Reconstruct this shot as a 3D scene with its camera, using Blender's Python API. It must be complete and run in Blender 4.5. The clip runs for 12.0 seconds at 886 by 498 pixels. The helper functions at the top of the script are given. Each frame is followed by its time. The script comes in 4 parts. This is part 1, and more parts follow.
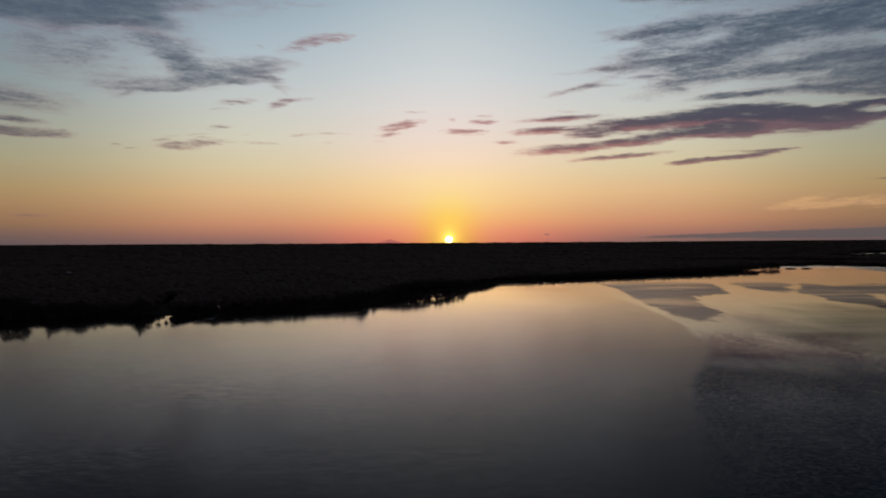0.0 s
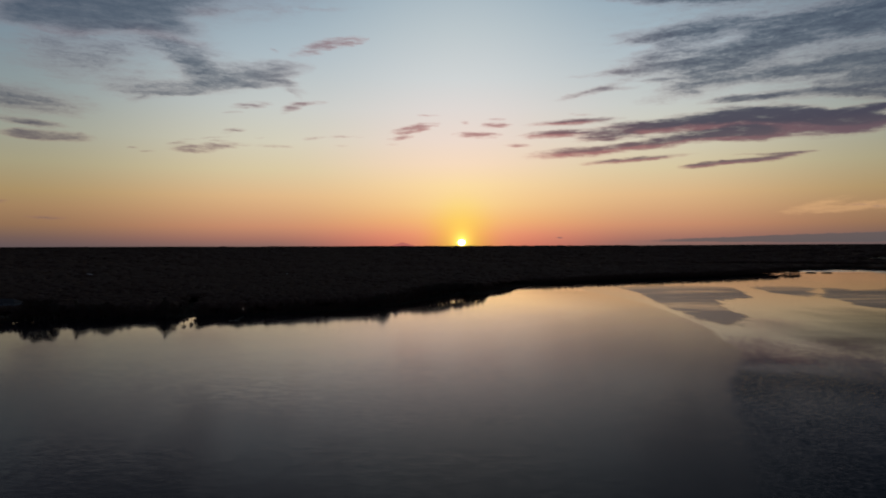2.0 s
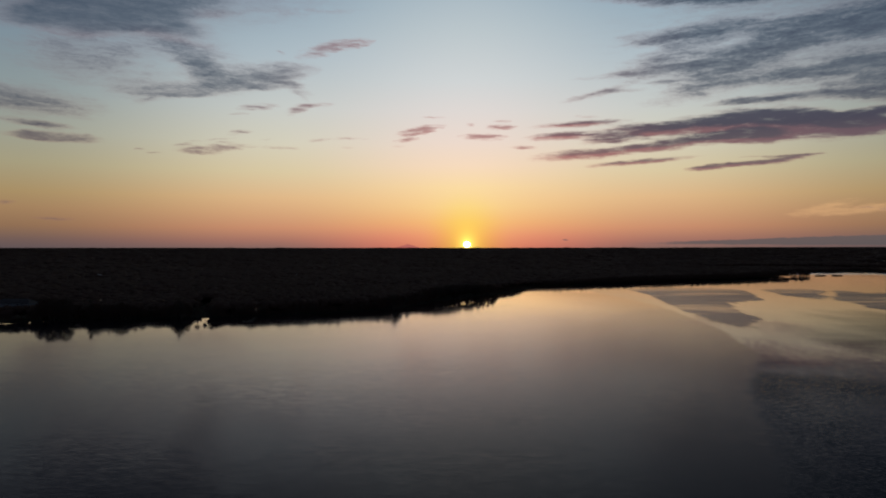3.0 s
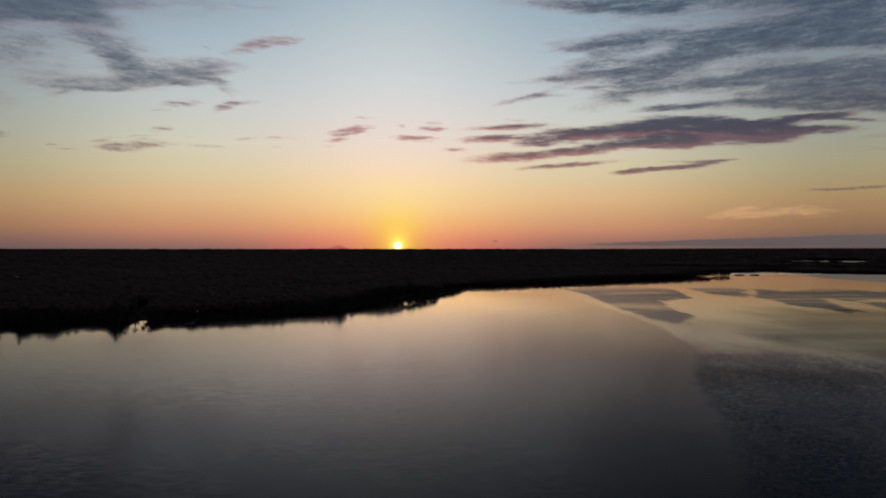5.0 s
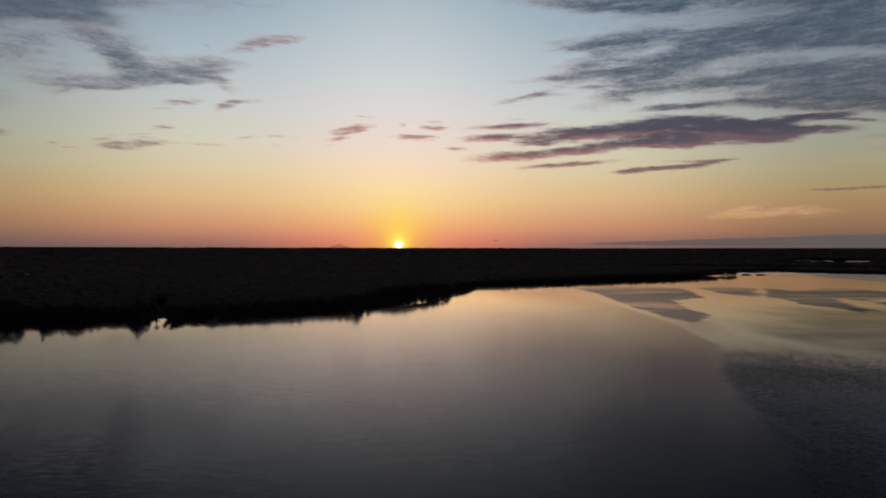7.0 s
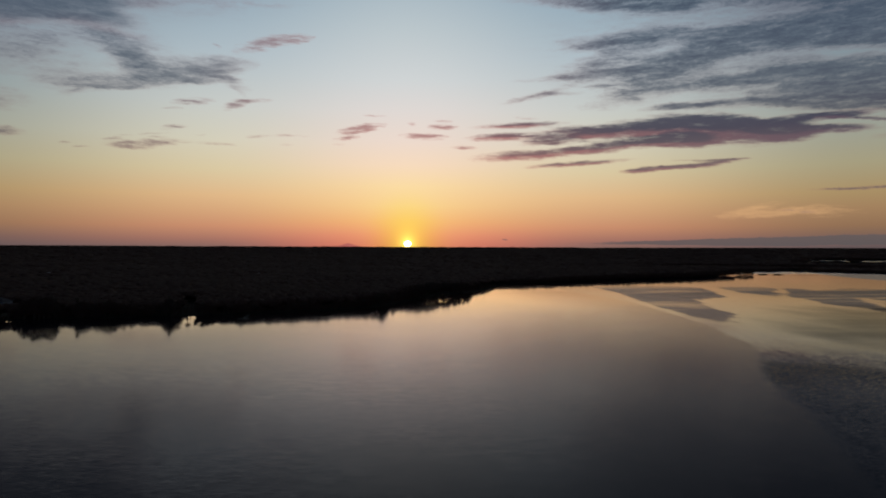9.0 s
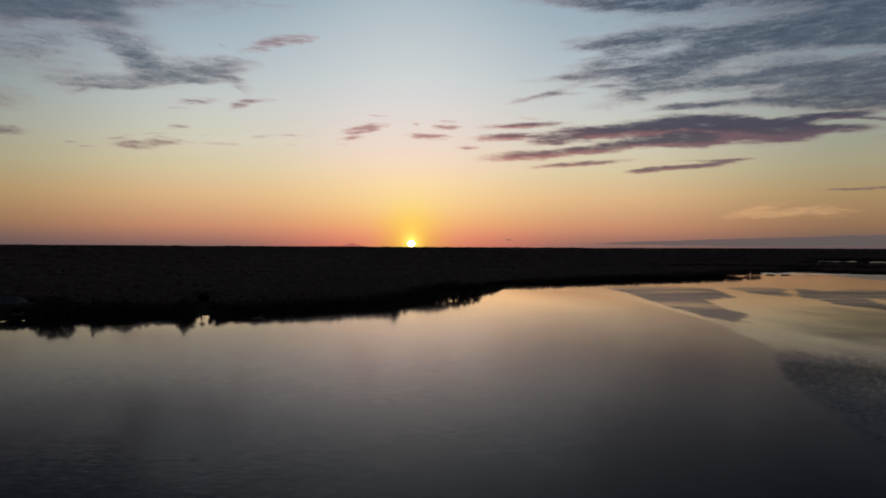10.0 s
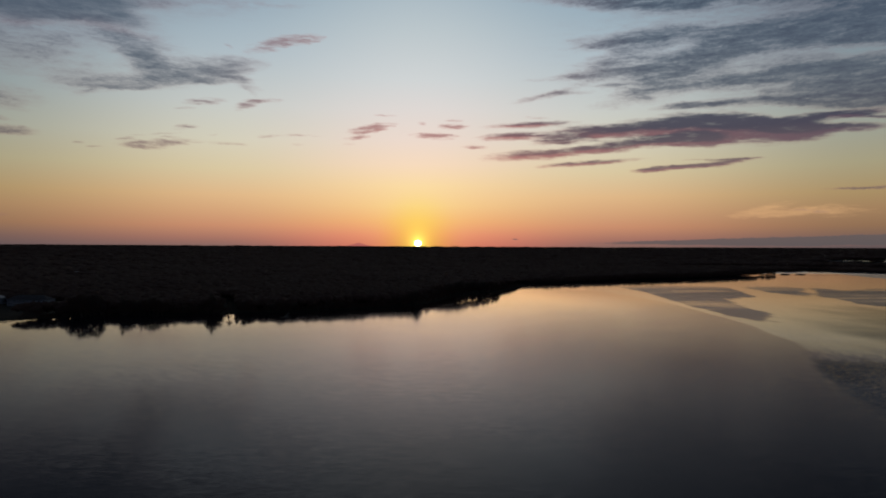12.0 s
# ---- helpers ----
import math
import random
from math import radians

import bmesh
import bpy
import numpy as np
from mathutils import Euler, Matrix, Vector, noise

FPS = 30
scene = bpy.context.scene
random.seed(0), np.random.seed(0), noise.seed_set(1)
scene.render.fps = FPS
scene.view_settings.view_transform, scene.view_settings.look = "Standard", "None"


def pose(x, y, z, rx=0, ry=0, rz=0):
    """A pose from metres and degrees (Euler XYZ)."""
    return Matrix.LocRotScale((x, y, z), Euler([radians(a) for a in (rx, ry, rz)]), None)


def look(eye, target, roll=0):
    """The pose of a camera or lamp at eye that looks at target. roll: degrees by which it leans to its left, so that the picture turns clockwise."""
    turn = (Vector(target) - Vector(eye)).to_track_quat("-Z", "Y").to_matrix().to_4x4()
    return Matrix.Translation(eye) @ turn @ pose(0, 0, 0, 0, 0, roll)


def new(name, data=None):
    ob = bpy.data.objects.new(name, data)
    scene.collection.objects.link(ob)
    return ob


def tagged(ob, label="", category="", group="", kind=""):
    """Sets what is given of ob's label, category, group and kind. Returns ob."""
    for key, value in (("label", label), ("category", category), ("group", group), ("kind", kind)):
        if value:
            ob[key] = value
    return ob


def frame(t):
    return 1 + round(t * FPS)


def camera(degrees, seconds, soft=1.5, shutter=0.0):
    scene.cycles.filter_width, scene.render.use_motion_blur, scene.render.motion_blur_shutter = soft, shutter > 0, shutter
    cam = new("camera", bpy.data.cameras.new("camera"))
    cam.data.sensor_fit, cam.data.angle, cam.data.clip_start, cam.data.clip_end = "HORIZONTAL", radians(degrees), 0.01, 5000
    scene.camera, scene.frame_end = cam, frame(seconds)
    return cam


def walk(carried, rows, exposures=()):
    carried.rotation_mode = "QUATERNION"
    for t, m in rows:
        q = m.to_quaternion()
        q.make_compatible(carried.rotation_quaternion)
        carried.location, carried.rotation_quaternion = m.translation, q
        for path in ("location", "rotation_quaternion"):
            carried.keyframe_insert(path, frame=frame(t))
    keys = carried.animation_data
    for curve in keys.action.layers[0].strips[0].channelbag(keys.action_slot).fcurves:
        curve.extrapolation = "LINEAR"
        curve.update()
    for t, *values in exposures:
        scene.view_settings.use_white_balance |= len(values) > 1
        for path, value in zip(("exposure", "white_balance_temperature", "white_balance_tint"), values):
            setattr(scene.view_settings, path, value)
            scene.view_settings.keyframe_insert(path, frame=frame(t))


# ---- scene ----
cam = camera(67.0, 12.0, soft=1.9)

# seconds, x, y, z, yaw, pitch, roll: a drone sliding sideways over the lake
PATH = (
    (0.0, 3.40, 0.73, 61.03, 0.52, -0.51, 0.35),
    (0.5, 1.42, 0.90, 61.08, 0.76, -0.45, 0.37),
    (1.0, -0.78, 0.98, 61.09, 0.99, -0.38, 0.34),
    (1.5, -3.21, 0.91, 61.03, 1.32, -0.31, 0.28),
    (2.0, -5.96, 0.65, 60.90, 1.59, -0.24, 0.21),
    (2.5, -8.99, 0.14, 60.72, 1.92, -0.16, 0.13),
    (2.7, -10.28, -0.17, 60.64, 2.04, -0.13, 0.10),
    (3.0, -12.25, -0.72, 60.51, 2.05, -0.08, 0.06),
    (3.3, -14.26, -1.36, 60.37, 1.62, -0.05, 0.03),
    (3.6, -16.32, -2.05, 60.23, 0.76, -0.02, 0.01),
    (4.0, -19.11, -3.00, 60.05, -0.78, -0.00, 0.01),
    (4.3, -21.23, -3.69, 59.95, -2.03, 0.01, 0.02),
    (4.5, -22.66, -4.15, 59.89, -2.84, 0.02, 0.03),
    (5.0, -26.34, -5.25, 59.80, -3.85, 0.02, 0.04),
    (5.5, -30.14, -6.30, 59.75, -4.18, 0.01, 0.02),
    (6.0, -34.05, -7.28, 59.73, -4.22, -0.00, -0.00),
    (6.5, -38.01, -8.22, 59.71, -4.01, -0.03, -0.06),
    (7.0, -41.99, -9.13, 59.68, -3.78, -0.06, -0.09),
    (7.5, -46.01, -10.06, 59.64, -3.57, -0.10, -0.10),
    (8.0, -50.05, -11.00, 59.59, -3.39, -0.12, -0.12),
    (8.5, -54.13, -11.93, 59.53, -3.21, -0.13, -0.15),
    (9.0, -58.25, -12.82, 59.46, -3.03, -0.13, -0.19),
    (9.5, -62.41, -13.64, 59.38, -2.86, -0.12, -0.24),
    (10.0, -66.48, -14.37, 59.32, -2.71, -0.13, -0.28),
    (10.5, -70.33, -14.98, 59.28, -2.57, -0.13, -0.31),
    (11.0, -74.18, -15.64, 59.25, -2.43, -0.14, -0.31),
    (11.5, -78.22, -16.47, 59.22, -2.28, -0.16, -0.29),
    (12.0, -82.42, -17.43, 59.19, -2.15, -0.17, -0.25),
)
walk(cam, [(t, pose(x, y, z, 90 + p, r, yw)) for t, x, y, z, yw, p, r in PATH],
     exposures=((0.0, 0.0), (12.0, 0.0)))

SUN_EL = 0.31          # degrees over the horizon, straight ahead along +y

# ---------------------------------------------------------------- node helpers


def lin(r, g, b):
    """A colour from its 0-255 display values."""
    def c(v):
        v = v / 255
        return v / 12.92 if v <= 0.04045 else ((v + 0.055) / 1.055) ** 2.4
    return (c(r), c(g), c(b), 1.0)


class Nodes:
    """Short hand for building a node tree."""

    def __init__(self, tree):
        self.tree = tree
        tree.nodes.clear()

    def add(self, kind):
        return self.tree.nodes.new(kind)

    def put(self, socket, value):
        if isinstance(value, bpy.types.NodeSocket):
            self.tree.links.new(value, socket)
        else:
            socket.default_value = value

    def math(self, op, a, b=0.0, c=None, clamp=False):
        n = self.add("ShaderNodeMath")
        n.operation, n.use_clamp = op, clamp
        self.put(n.inputs[0], a)
        self.put(n.inputs[1], b)
        if c is not None:
            self.put(n.inputs[2], c)
        return n.outputs[0]

    def remap(self, v, a, b, c=0.0, d=1.0, smooth=True):
        n = self.add("ShaderNodeMapRange")
        n.interpolation_type, n.clamp = "SMOOTHSTEP" if smooth else "LINEAR", True
        for i, x in enumerate((v, a, b, c, d)):
            self.put(n.inputs[i], x)
        return n.outputs[0]

    def mix(self, f, a, b, blend="MIX"):
        n = self.add("ShaderNodeMix")
        n.data_type, n.blend_type, n.clamp_factor = "RGBA", blend, True
        self.put(n.inputs[0], f)
        self.put(n.inputs[6], a)
        self.put(n.inputs[7], b)
        return n.outputs[2]

    def ramp(self, v, stops):
        n = self.add("ShaderNodeValToRGB")
        n.color_ramp.interpolation = "EASE" if len(stops) < 3 else "LINEAR"
        e = n.color_ramp.elements
        while len(e) < len(stops):
            e.new(0.5)
        for el, (p, c) in zip(e, stops):
            el.position, el.color = p, c
        self.put(n.inputs[0], v)
        return n.outputs[0]

    def vec(self, x, y, z=0.0):
        n = self.add("ShaderNodeCombineXYZ")
        for i, s in enumerate((x, y, z)):
            self.put(n.inputs[i], s)
        return n.outputs[0]

    def mapping(self, v, loc=(0, 0, 0), rot=0.0, scale=(1, 1, 1), kind="POINT"):
        n = self.add("ShaderNodeMapping")
        n.vector_type = kind
        self.put(n.inputs[0], v)
        n.inputs[1].default_value = loc
        n.inputs[2].default_value = (0, 0, radians(rot))
        n.inputs[3].default_value = scale
        return n.outputs[0]

    def noise(self, v, scale, detail=4.0, rough=0.5, out=0):
        n = self.add("ShaderNodeTexNoise")
        self.put(n.inputs["Vector"], v)
        n.inputs["Scale"].default_value = scale
        n.inputs["Detail"].default_value = detail
        n.inputs["Roughness"].default_value = rough
        return n.outputs[out]

    def shift(self, v, w, amount):
        """v moved by the noise colour w, about its middle."""
        a = self.add("ShaderNodeVectorMath")
        a.operation = "SUBTRACT"
        self.put(a.inputs[0], w)
        a.inputs[1].default_value = (0.5, 0.5, 0.5)
        b = self.add("ShaderNodeVectorMath")
        b.operation = "MULTIPLY"
        self.put(b.inputs[0], a.outputs[0])
        b.inputs[1].default_value = amount
        c = self.add("ShaderNodeVectorMath")
        c.operation = "ADD"
        self.put(c.inputs[0], v)
        self.put(c.inputs[1], b.outputs[0])
        return c.outputs[0]

    def blob(self, v, x, y, a, b, tilt, weight):
        """A soft ellipse: weight in its middle, 0 outside."""
        g = self.add("ShaderNodeTexGradient")
        g.gradient_type = "SPHERICAL"
        self.put(g.inputs[0], self.mapping(v, (x, y, 0), tilt, (a, b, 1), "TEXTURE"))
        return self.math("MULTIPLY", g.outputs["Fac"], weight)

    def blobs(self, v, rows):
        """The sum of many ellipses, worked out one after the other."""
        total = None
        for row in rows:
            here = v
            if total is not None:
                step = self.add("ShaderNodeVectorMath")
                step.operation = "MULTIPLY_ADD"
                self.put(step.inputs[0], total)
                step.inputs[1].default_value = (0, 0, 0)
                self.put(step.inputs[2], v)
                here = step.outputs[0]
            m = self.blob(here, *row)
            total = m if total is None else self.math("ADD", total, m)
        return total


# ---------------------------------------------------------------- sky
# clouds: azimuth from the sun, elevation, half width, half height, tilt (degrees), thickness
UPPER_BANK = (
    (11.84, 19.98, 3.03, 0.31, -4, 0.4), (17.67, 19.3, 4.47, 0.53, -7, 0.8),
    (22.35, 19.05, 1.83, 0.34, -2, 0.5), (19.25, 16.66, 4.73, 0.63, 1, 0.75),
    (15.83, 16.48, 1.55, 0.23, 3, 0.4), (16.75, 15.25, 2.89, 0.51, 9, 0.5),
    (13.96, 14.1, 3.71, 0.21, 3, 0.5), (19.7, 14.23, 5.42, 0.82, 3, 0.72),
    (24.07, 15.21, 4.17, 0.71, 11, 0.8), (29.6, 15.9, 4.73, 0.94, -1, 0.9),
    (35.72, 16.32, 4.44, 1.28, -4, 0.55), (36.06, 14.82, 4.1, 0.52, -6, 0.7),
    (21.92, 19.99, 7.38, 0.85, -7, 0.5), (33.21, 18.74, 7.55, 1.18, -10, 0.6),
    (36.41, 15.2, 1.86, 0.28, -8, 0.4),
)
MIDDLE_BANK = (
    (19.7, 12.69, 3.84, 0.75, 10, 0.55), (20.14, 12.88, 1.84, 0.32, 2, 0.25),
    (25.96, 12.87, 3.58, 0.49, 3, 0.5), (28.21, 13.08, 4.03, 0.35, 2, 0.5),
    (30.18, 12.42, 4.22, 1.13, -4, 0.42), (30.96, 13.73, 3.09, 0.47, -3, 0.35),
    (31.34, 11.1, 2.74, 0.56, -7, 0.42), (21.91, 11.29, 1.75, 0.26, 1, 0.7),
    (24.49, 11.33, 2.72, 0.3, -1, 0.62), (28.41, 11.21, 3.74, 0.29, -3, 0.5),
    (10.77, 12.61, 2.04, 0.24, 11, 0.65), (13.02, 12.83, 1.49, 0.14, -2, 0.45),
    (16.29, 13.23, 1.43, 0.12, 1, 0.4), (29.4, 16.59, 9.42, 2.76, 0, 0.16),
)
OUTER_BANK = (
    (36.75, 10.97, 4.99, 1.11, -5, 0.95), (37.09, 12.54, 4.25, 0.77, -5, 0.8),
    (35.33, 11.83, 3.6, 1.26, -7, 0.4), (40.81, 11.47, 4.72, 1.75, -8, 0.75),
    (36.4, 4.46, 3.12, 0.12, 1, 0.75), (33.5, 4.47, 1.47, 0.08, 0, 0.5),
    (31.4, 2.76, 0.61, 0.11, -1, 0.7), (30.3, 3.01, 0.78, 0.09, -1, 0.5),
    (36.7, 8.07, 1.37, 0.16, 1, 0.3), (37.4, 7.1, 1.02, 0.2, 1, 0.25),
)
LONG_BARS = (
    (9.59, 10.28, 3.37, 0.24, 2, 0.8), (10.05, 10.85, 1.36, 0.12, -4, 0.4),
    (14.54, 9.71, 3.23, 0.43, 1, 0.75), (11.83, 9.16, 2.98, 0.27, 0, 0.6),
    (12.07, 8.78, 2.66, 0.22, 1, 0.6), (19.47, 9.63, 4.17, 0.85, 4, 0.8),
    (23.42, 9.53, 3.78, 1.12, -1, 0.9), (19.24, 8.48, 2.89, 0.31, 0, 0.8),
    (22.78, 8.46, 2.37, 0.4, -3, 0.85), (27.19, 9.14, 3.54, 0.99, -6, 0.95),
    (29.79, 8.76, 2.32, 0.54, -4, 0.9), (30.95, 9.66, 2.59, 0.4, 4, 0.85),
    (34.12, 9.84, 2.09, 0.23, 1, 0.7), (32.84, 8.86, 2.87, 0.33, -3, 0.85),
    (35.15, 9.42, 2.79, 0.17, -9, 0.6), (7.79, 9.37, 2.47, 0.3, 3, 0.85),
)
THIN_BARS = (
    (10.41, 7.82, 4.24, 0.42, 3, 0.9), (15.7, 8.19, 2.08, 0.37, 0, 0.85),
    (14.07, 8.19, 0.88, 0.22, -1, 0.4), (14.19, 7.02, 3.96, 0.2, 3, 0.8),
    (19.69, 6.38, 1.76, 0.22, 3, 0.85), (22.56, 6.53, 2.43, 0.19, 0, 0.8),
    (25.02, 6.78, 2.26, 0.21, 4, 0.75), (24.49, 7.01, 2.53, 0.09, -1, 0.4),
    (15.59, 9.44, 1.93, 0.34, -2, 0.4),
)
HIGH_BAND = (
    # two clouds mostly above the view, added to darken the mirrored west side
    (-31, 22.5, 14.0, 3.4, -4, 0.95), (-18, 24.5, 9.0, 2.6, 0, 0.6),
    (-28.79, 17.11, 4.23, 0.89, 7, 1.0), (-28.79, 16.36, 2.24, 0.43, 14, 0.5),
    (-24.95, 17.14, 2.52, 0.74, -1, 0.6), (-22.77, 16.58, 2.44, 0.66, -10, 0.35),
    (-30.97, 17.58, 4.77, 0.95, 14, 0.9), (-25.05, 18.76, 3.75, 0.8, 3, 0.6),
)
VEIL_CLOUDS = (
    (-23.73, 15.55, 2.44, 0.88, -18, 0.5), (-21.6, 15.46, 2.37, 0.56, -9, 0.35),
    (-21.8, 14.23, 1.96, 0.69, -30, 0.7), (-19.19, 13.68, 2.99, 0.66, -2, 0.85),
    (-15.79, 14.18, 2.17, 0.63, 12, 0.9), (-17.28, 14.81, 1.55, 0.29, 10, 0.4),
    (-22.39, 12.67, 3.19, 0.47, 11, 0.85), (-17.74, 13.11, 2.89, 0.25, 5, 0.6),
    (-22.0, 12.23, 2.9, 0.2, 4, 0.4), (-14.28, 13.06, 0.91, 0.34, -18, 0.55),
    (-26.15, 12.85, 1.94, 0.66, 17, 0.35), (-25.79, 11.57, 0.88, 0.19, 26, 0.3),
    (-34.4, 10.68, 3.79, 0.79, -3, 0.9), (-32.3, 8.24, 2.16, 0.29, -1, 1.5),
    (-33.3, 9.08, 1.76, 0.2, -4, 1.0),
)
HAZE = (
    (27.4, 17.85, 15.0, 3.6, 3, 0.17), (28.61, 12.58, 9.0, 2.4, 4, 0.10),
)
FAINT_VEIL = (
    (-29.31, 13.59, 3.6, 0.84, 13, 0.32), (-27.58, 15.15, 3.51, 1.05, 15, 0.28),
    (-31.46, 14.93, 3.3, 1.24, 16, 0.4), (-27.58, 12.27, 3.27, 0.87, -4, 0.18),
    (-14.54, 19.02, 4.74, 0.24, 4, 0.25), (-21.21, 18.34, 1.63, 0.27, 1, 0.3),
    (-13.86, 12.39, 0.55, 0.18, -43, 0.25), (-35.2, 3.35, 0.51, 0.16, 2, 0.8),
    (-32.3, 2.24, 1.08, 0.13, -1, 0.6),
)
SMALL_PUFFS = (
    (-12.67, 16.04, 1.57, 0.41, 13, 0.6), (-10.53, 16.73, 1.95, 0.38, 8, 0.85),
    (-8.93, 16.86, 0.68, 0.16, -4, 0.4), (-15.66, 15.87, 0.35, 0.13, -27, 0.4),
    (-17.43, 11.48, 1.33, 0.25, 6, 0.7), (-18.89, 10.88, 0.7, 0.11, 4, 0.4),
    (-14.17, 11.49, 1.0, 0.3, 18, 0.85), (-12.78, 11.82, 1.19, 0.16, 6, 0.6),
    (-18.89, 9.41, 0.79, 0.21, 8, 0.6), (-20.81, 8.07, 2.31, 0.25, 5, 1.0),
    (-22.55, 7.91, 0.85, 0.13, 8, 0.6), (-21.75, 7.67, 1.13, 0.16, 1, 0.75),
    (-23.36, 8.24, 0.77, 0.11, 8, 0.6),
)
TINY_PUFFS = (
    (-20.81, 8.76, 1.7, 0.09, 6, 0.4), (-25.38, 7.51, 0.56, 0.1, 4, 0.65),
    (-26.42, 7.7, 0.39, 0.09, 0, 0.45), (-15.73, 8.29, 1.22, 0.12, -1, 0.65),
    (-16.69, 8.93, 0.58, 0.09, 3, 0.35), (-12.63, 9.0, 0.86, 0.17, 11, 0.45),
    (-9.86, 9.21, 1.43, 0.12, 2, 0.45), (-10.13, 8.46, 0.56, 0.1, 2, 0.4),
    (-20.21, 8.56, 0.78, 0.09, 2, 0.4),
)
SUNWARD_PUFFS = (
    (-4.03, 9.94, 1.89, 0.34, 11, 1.0), (-5.16, 9.17, 1.04, 0.17, 8, 0.8),
    (-5.87, 8.66, 0.69, 0.1, -1, 0.45), (-2.72, 11.04, 1.05, 0.1, -2, 0.45),
    (0.3, 10.46, 0.48, 0.19, -9, 0.4), (1.4, 9.4, 1.83, 0.28, -2, 0.95),
    (3.0, 10.2, 1.21, 0.23, 0, 0.9), (3.0, 10.67, 0.87, 0.14, 0, 0.5),
    (4.8, 8.51, 1.06, 0.17, 0, 0.8),
)
LOW_BANK = (
    (31.6, 0.57, 12.52, 0.47, 1, 0.95),
    (23.5, 0.51, 12.78, 0.27, 1, 0.60),
    (38.7, 0.69, 8.55, 0.52, 0, 0.95),
    (8.3, 0.69, 0.48, 0.10, 0, 0.40),
)
LIT_WISPS = (
    (28.9, 2.69, 3.99, 0.39, 4, 0.80),
    (27.7, 3.07, 2.84, 0.35, 11, 0.70),
    (32.4, 2.82, 3.38, 0.60, -2, 0.50),
)


def build_sky():
    world = bpy.data.worlds.new("dawn_sky")
    scene.world = world
    world.use_nodes = True
    n = Nodes(world.node_tree)
    direction = n.add("ShaderNodeTexCoord").outputs["Generated"]
    sep = n.add("ShaderNodeSeparateXYZ")
    n.put(sep.inputs[0], direction)
    deg = 180 / math.pi
    az = n.math("MULTIPLY", n.math("ARCTAN2", sep.outputs[0], sep.outputs[1]), deg)
    el = n.math("MULTIPLY", n.math("ARCSINE", sep.outputs[2]), deg)
    side = n.math("ABSOLUTE", az)
    e = n.math("MULTIPLY", el, 1 / 30, clamp=True)

    def column(*stops):
        return n.ramp(e, [(h / 30, lin(*c)) for h, c in stops])

    ahead = column((0.0, (222, 120, 101)), (1.0, (240, 146, 112)), (2.2, (247, 180, 120)), (3.5, (249, 203, 142)),
                   (5.2, (250, 215, 164)), (7.0, (246, 217, 190)), (9.0, (236, 217, 205)), (11.5, (223, 216, 212)),
                   (14.0, (208, 212, 213)), (18.0, (187, 198, 203)), (20.5, (172, 187, 196)), (25.0, (158, 168, 175)), (30.0, (128, 140, 152)))
    flank = column((0.0, (132, 101, 95)), (0.7, (169, 117, 101)), (1.7, (203, 143, 110)), (3.0, (215, 167, 124)),
                   (4.2, (224, 184, 137)), (6.3, (218, 201, 163)), (8.7, (212, 207, 187)), (11.5, (199, 203, 199)),
                   (15.6, (174, 188, 196)), (20.0, (146, 168, 183)), (25.0, (122, 136, 148)), (30.0, (92, 106, 122)))
    edge = column((0.0, (97, 84, 86)), (0.7, (114, 92, 86)), (1.7, (144, 111, 84)), (3.0, (162, 129, 94)),
                  (4.2, (168, 143, 102)), (6.3, (165, 157, 127)), (8.7, (155, 158, 145)), (11.5, (140, 152, 153)),
                  (15.6, (124, 142, 154)), (20.0, (80, 100, 117)), (25.0, (50, 60, 74)), (30.0, (44, 54, 68)))
    away = column((0.0, (66, 62, 78)), (4.2, (84, 80, 96)), (11.5, (82, 90, 108)), (30.0, (58, 74, 94)))
    sky = n.mix(n.remap(side, 0, 17), ahead, flank)
    sky = n.mix(n.remap(side, 14, 36), sky, edge)
    sky = n.mix(n.remap(side, 40, 110), sky, away)

    # overhead, clear sky with the sun on the horizon
    nishita = n.add("ShaderNodeTexSky")
    nishita.sky_type, nishita.sun_disc = "NISHITA", False
    nishita.sun_elevation, nishita.sun_rotation = radians(SUN_EL), 0.0
    overhead = n.mix(1.0, nishita.outputs[0], (0.05, 0.05, 0.05, 1), "MULTIPLY")
    sky = n.mix(n.remap(el, 22, 45), sky, overhead)

    # the glow round the sun
    dy = n.math("MULTIPLY", n.math("SUBTRACT", el, SUN_EL), 0.85)
    away_sun = n.math("SQRT", n.math("ADD", n.math("MULTIPLY", az, az), n.math("MULTIPLY", dy, dy)))

    def halo(width, colour):
        f = n.math("EXPONENT", n.math("MULTIPLY", away_sun, -1 / width))
        return n.mix(1.0, n.vec(f, f, f), colour, "MULTIPLY")

    glow = n.mix(1.0, halo(1.7, (0.14, 0.42, 0.0, 1)), halo(0.34, (1.4, 1.1, 0.4, 1)), "ADD")
    sky = n.mix(1.0, sky, glow, "ADD")
    # towards the sun the air takes the blue out
    gold = n.remap(away_sun, 4.2, 0.4)
    sky = n.mix(n.math("MULTIPLY", gold, 0.7), sky, n.mix(1.0, sky, (1.0, 1.0, 0.42, 1), "MULTIPLY"))

    # clouds, drawn out along the wind
    plane = n.vec(az, el)
    warp = n.noise(n.mapping(plane, scale=(0.35, 0.9, 1)), 1.1, 3.0, 0.55, out=1)
    warp_fine = n.noise(n.mapping(plane, scale=(0.6, 2.2, 1)), 2.2, 3.0, 0.6, out=1)
    gentle = n.shift(plane, warp_fine, (0.7, 0.20, 0))
    bent = n.shift(n.shift(plane, warp, (1.3, 0.40, 0)), warp_fine, (0.8, 0.24, 0))

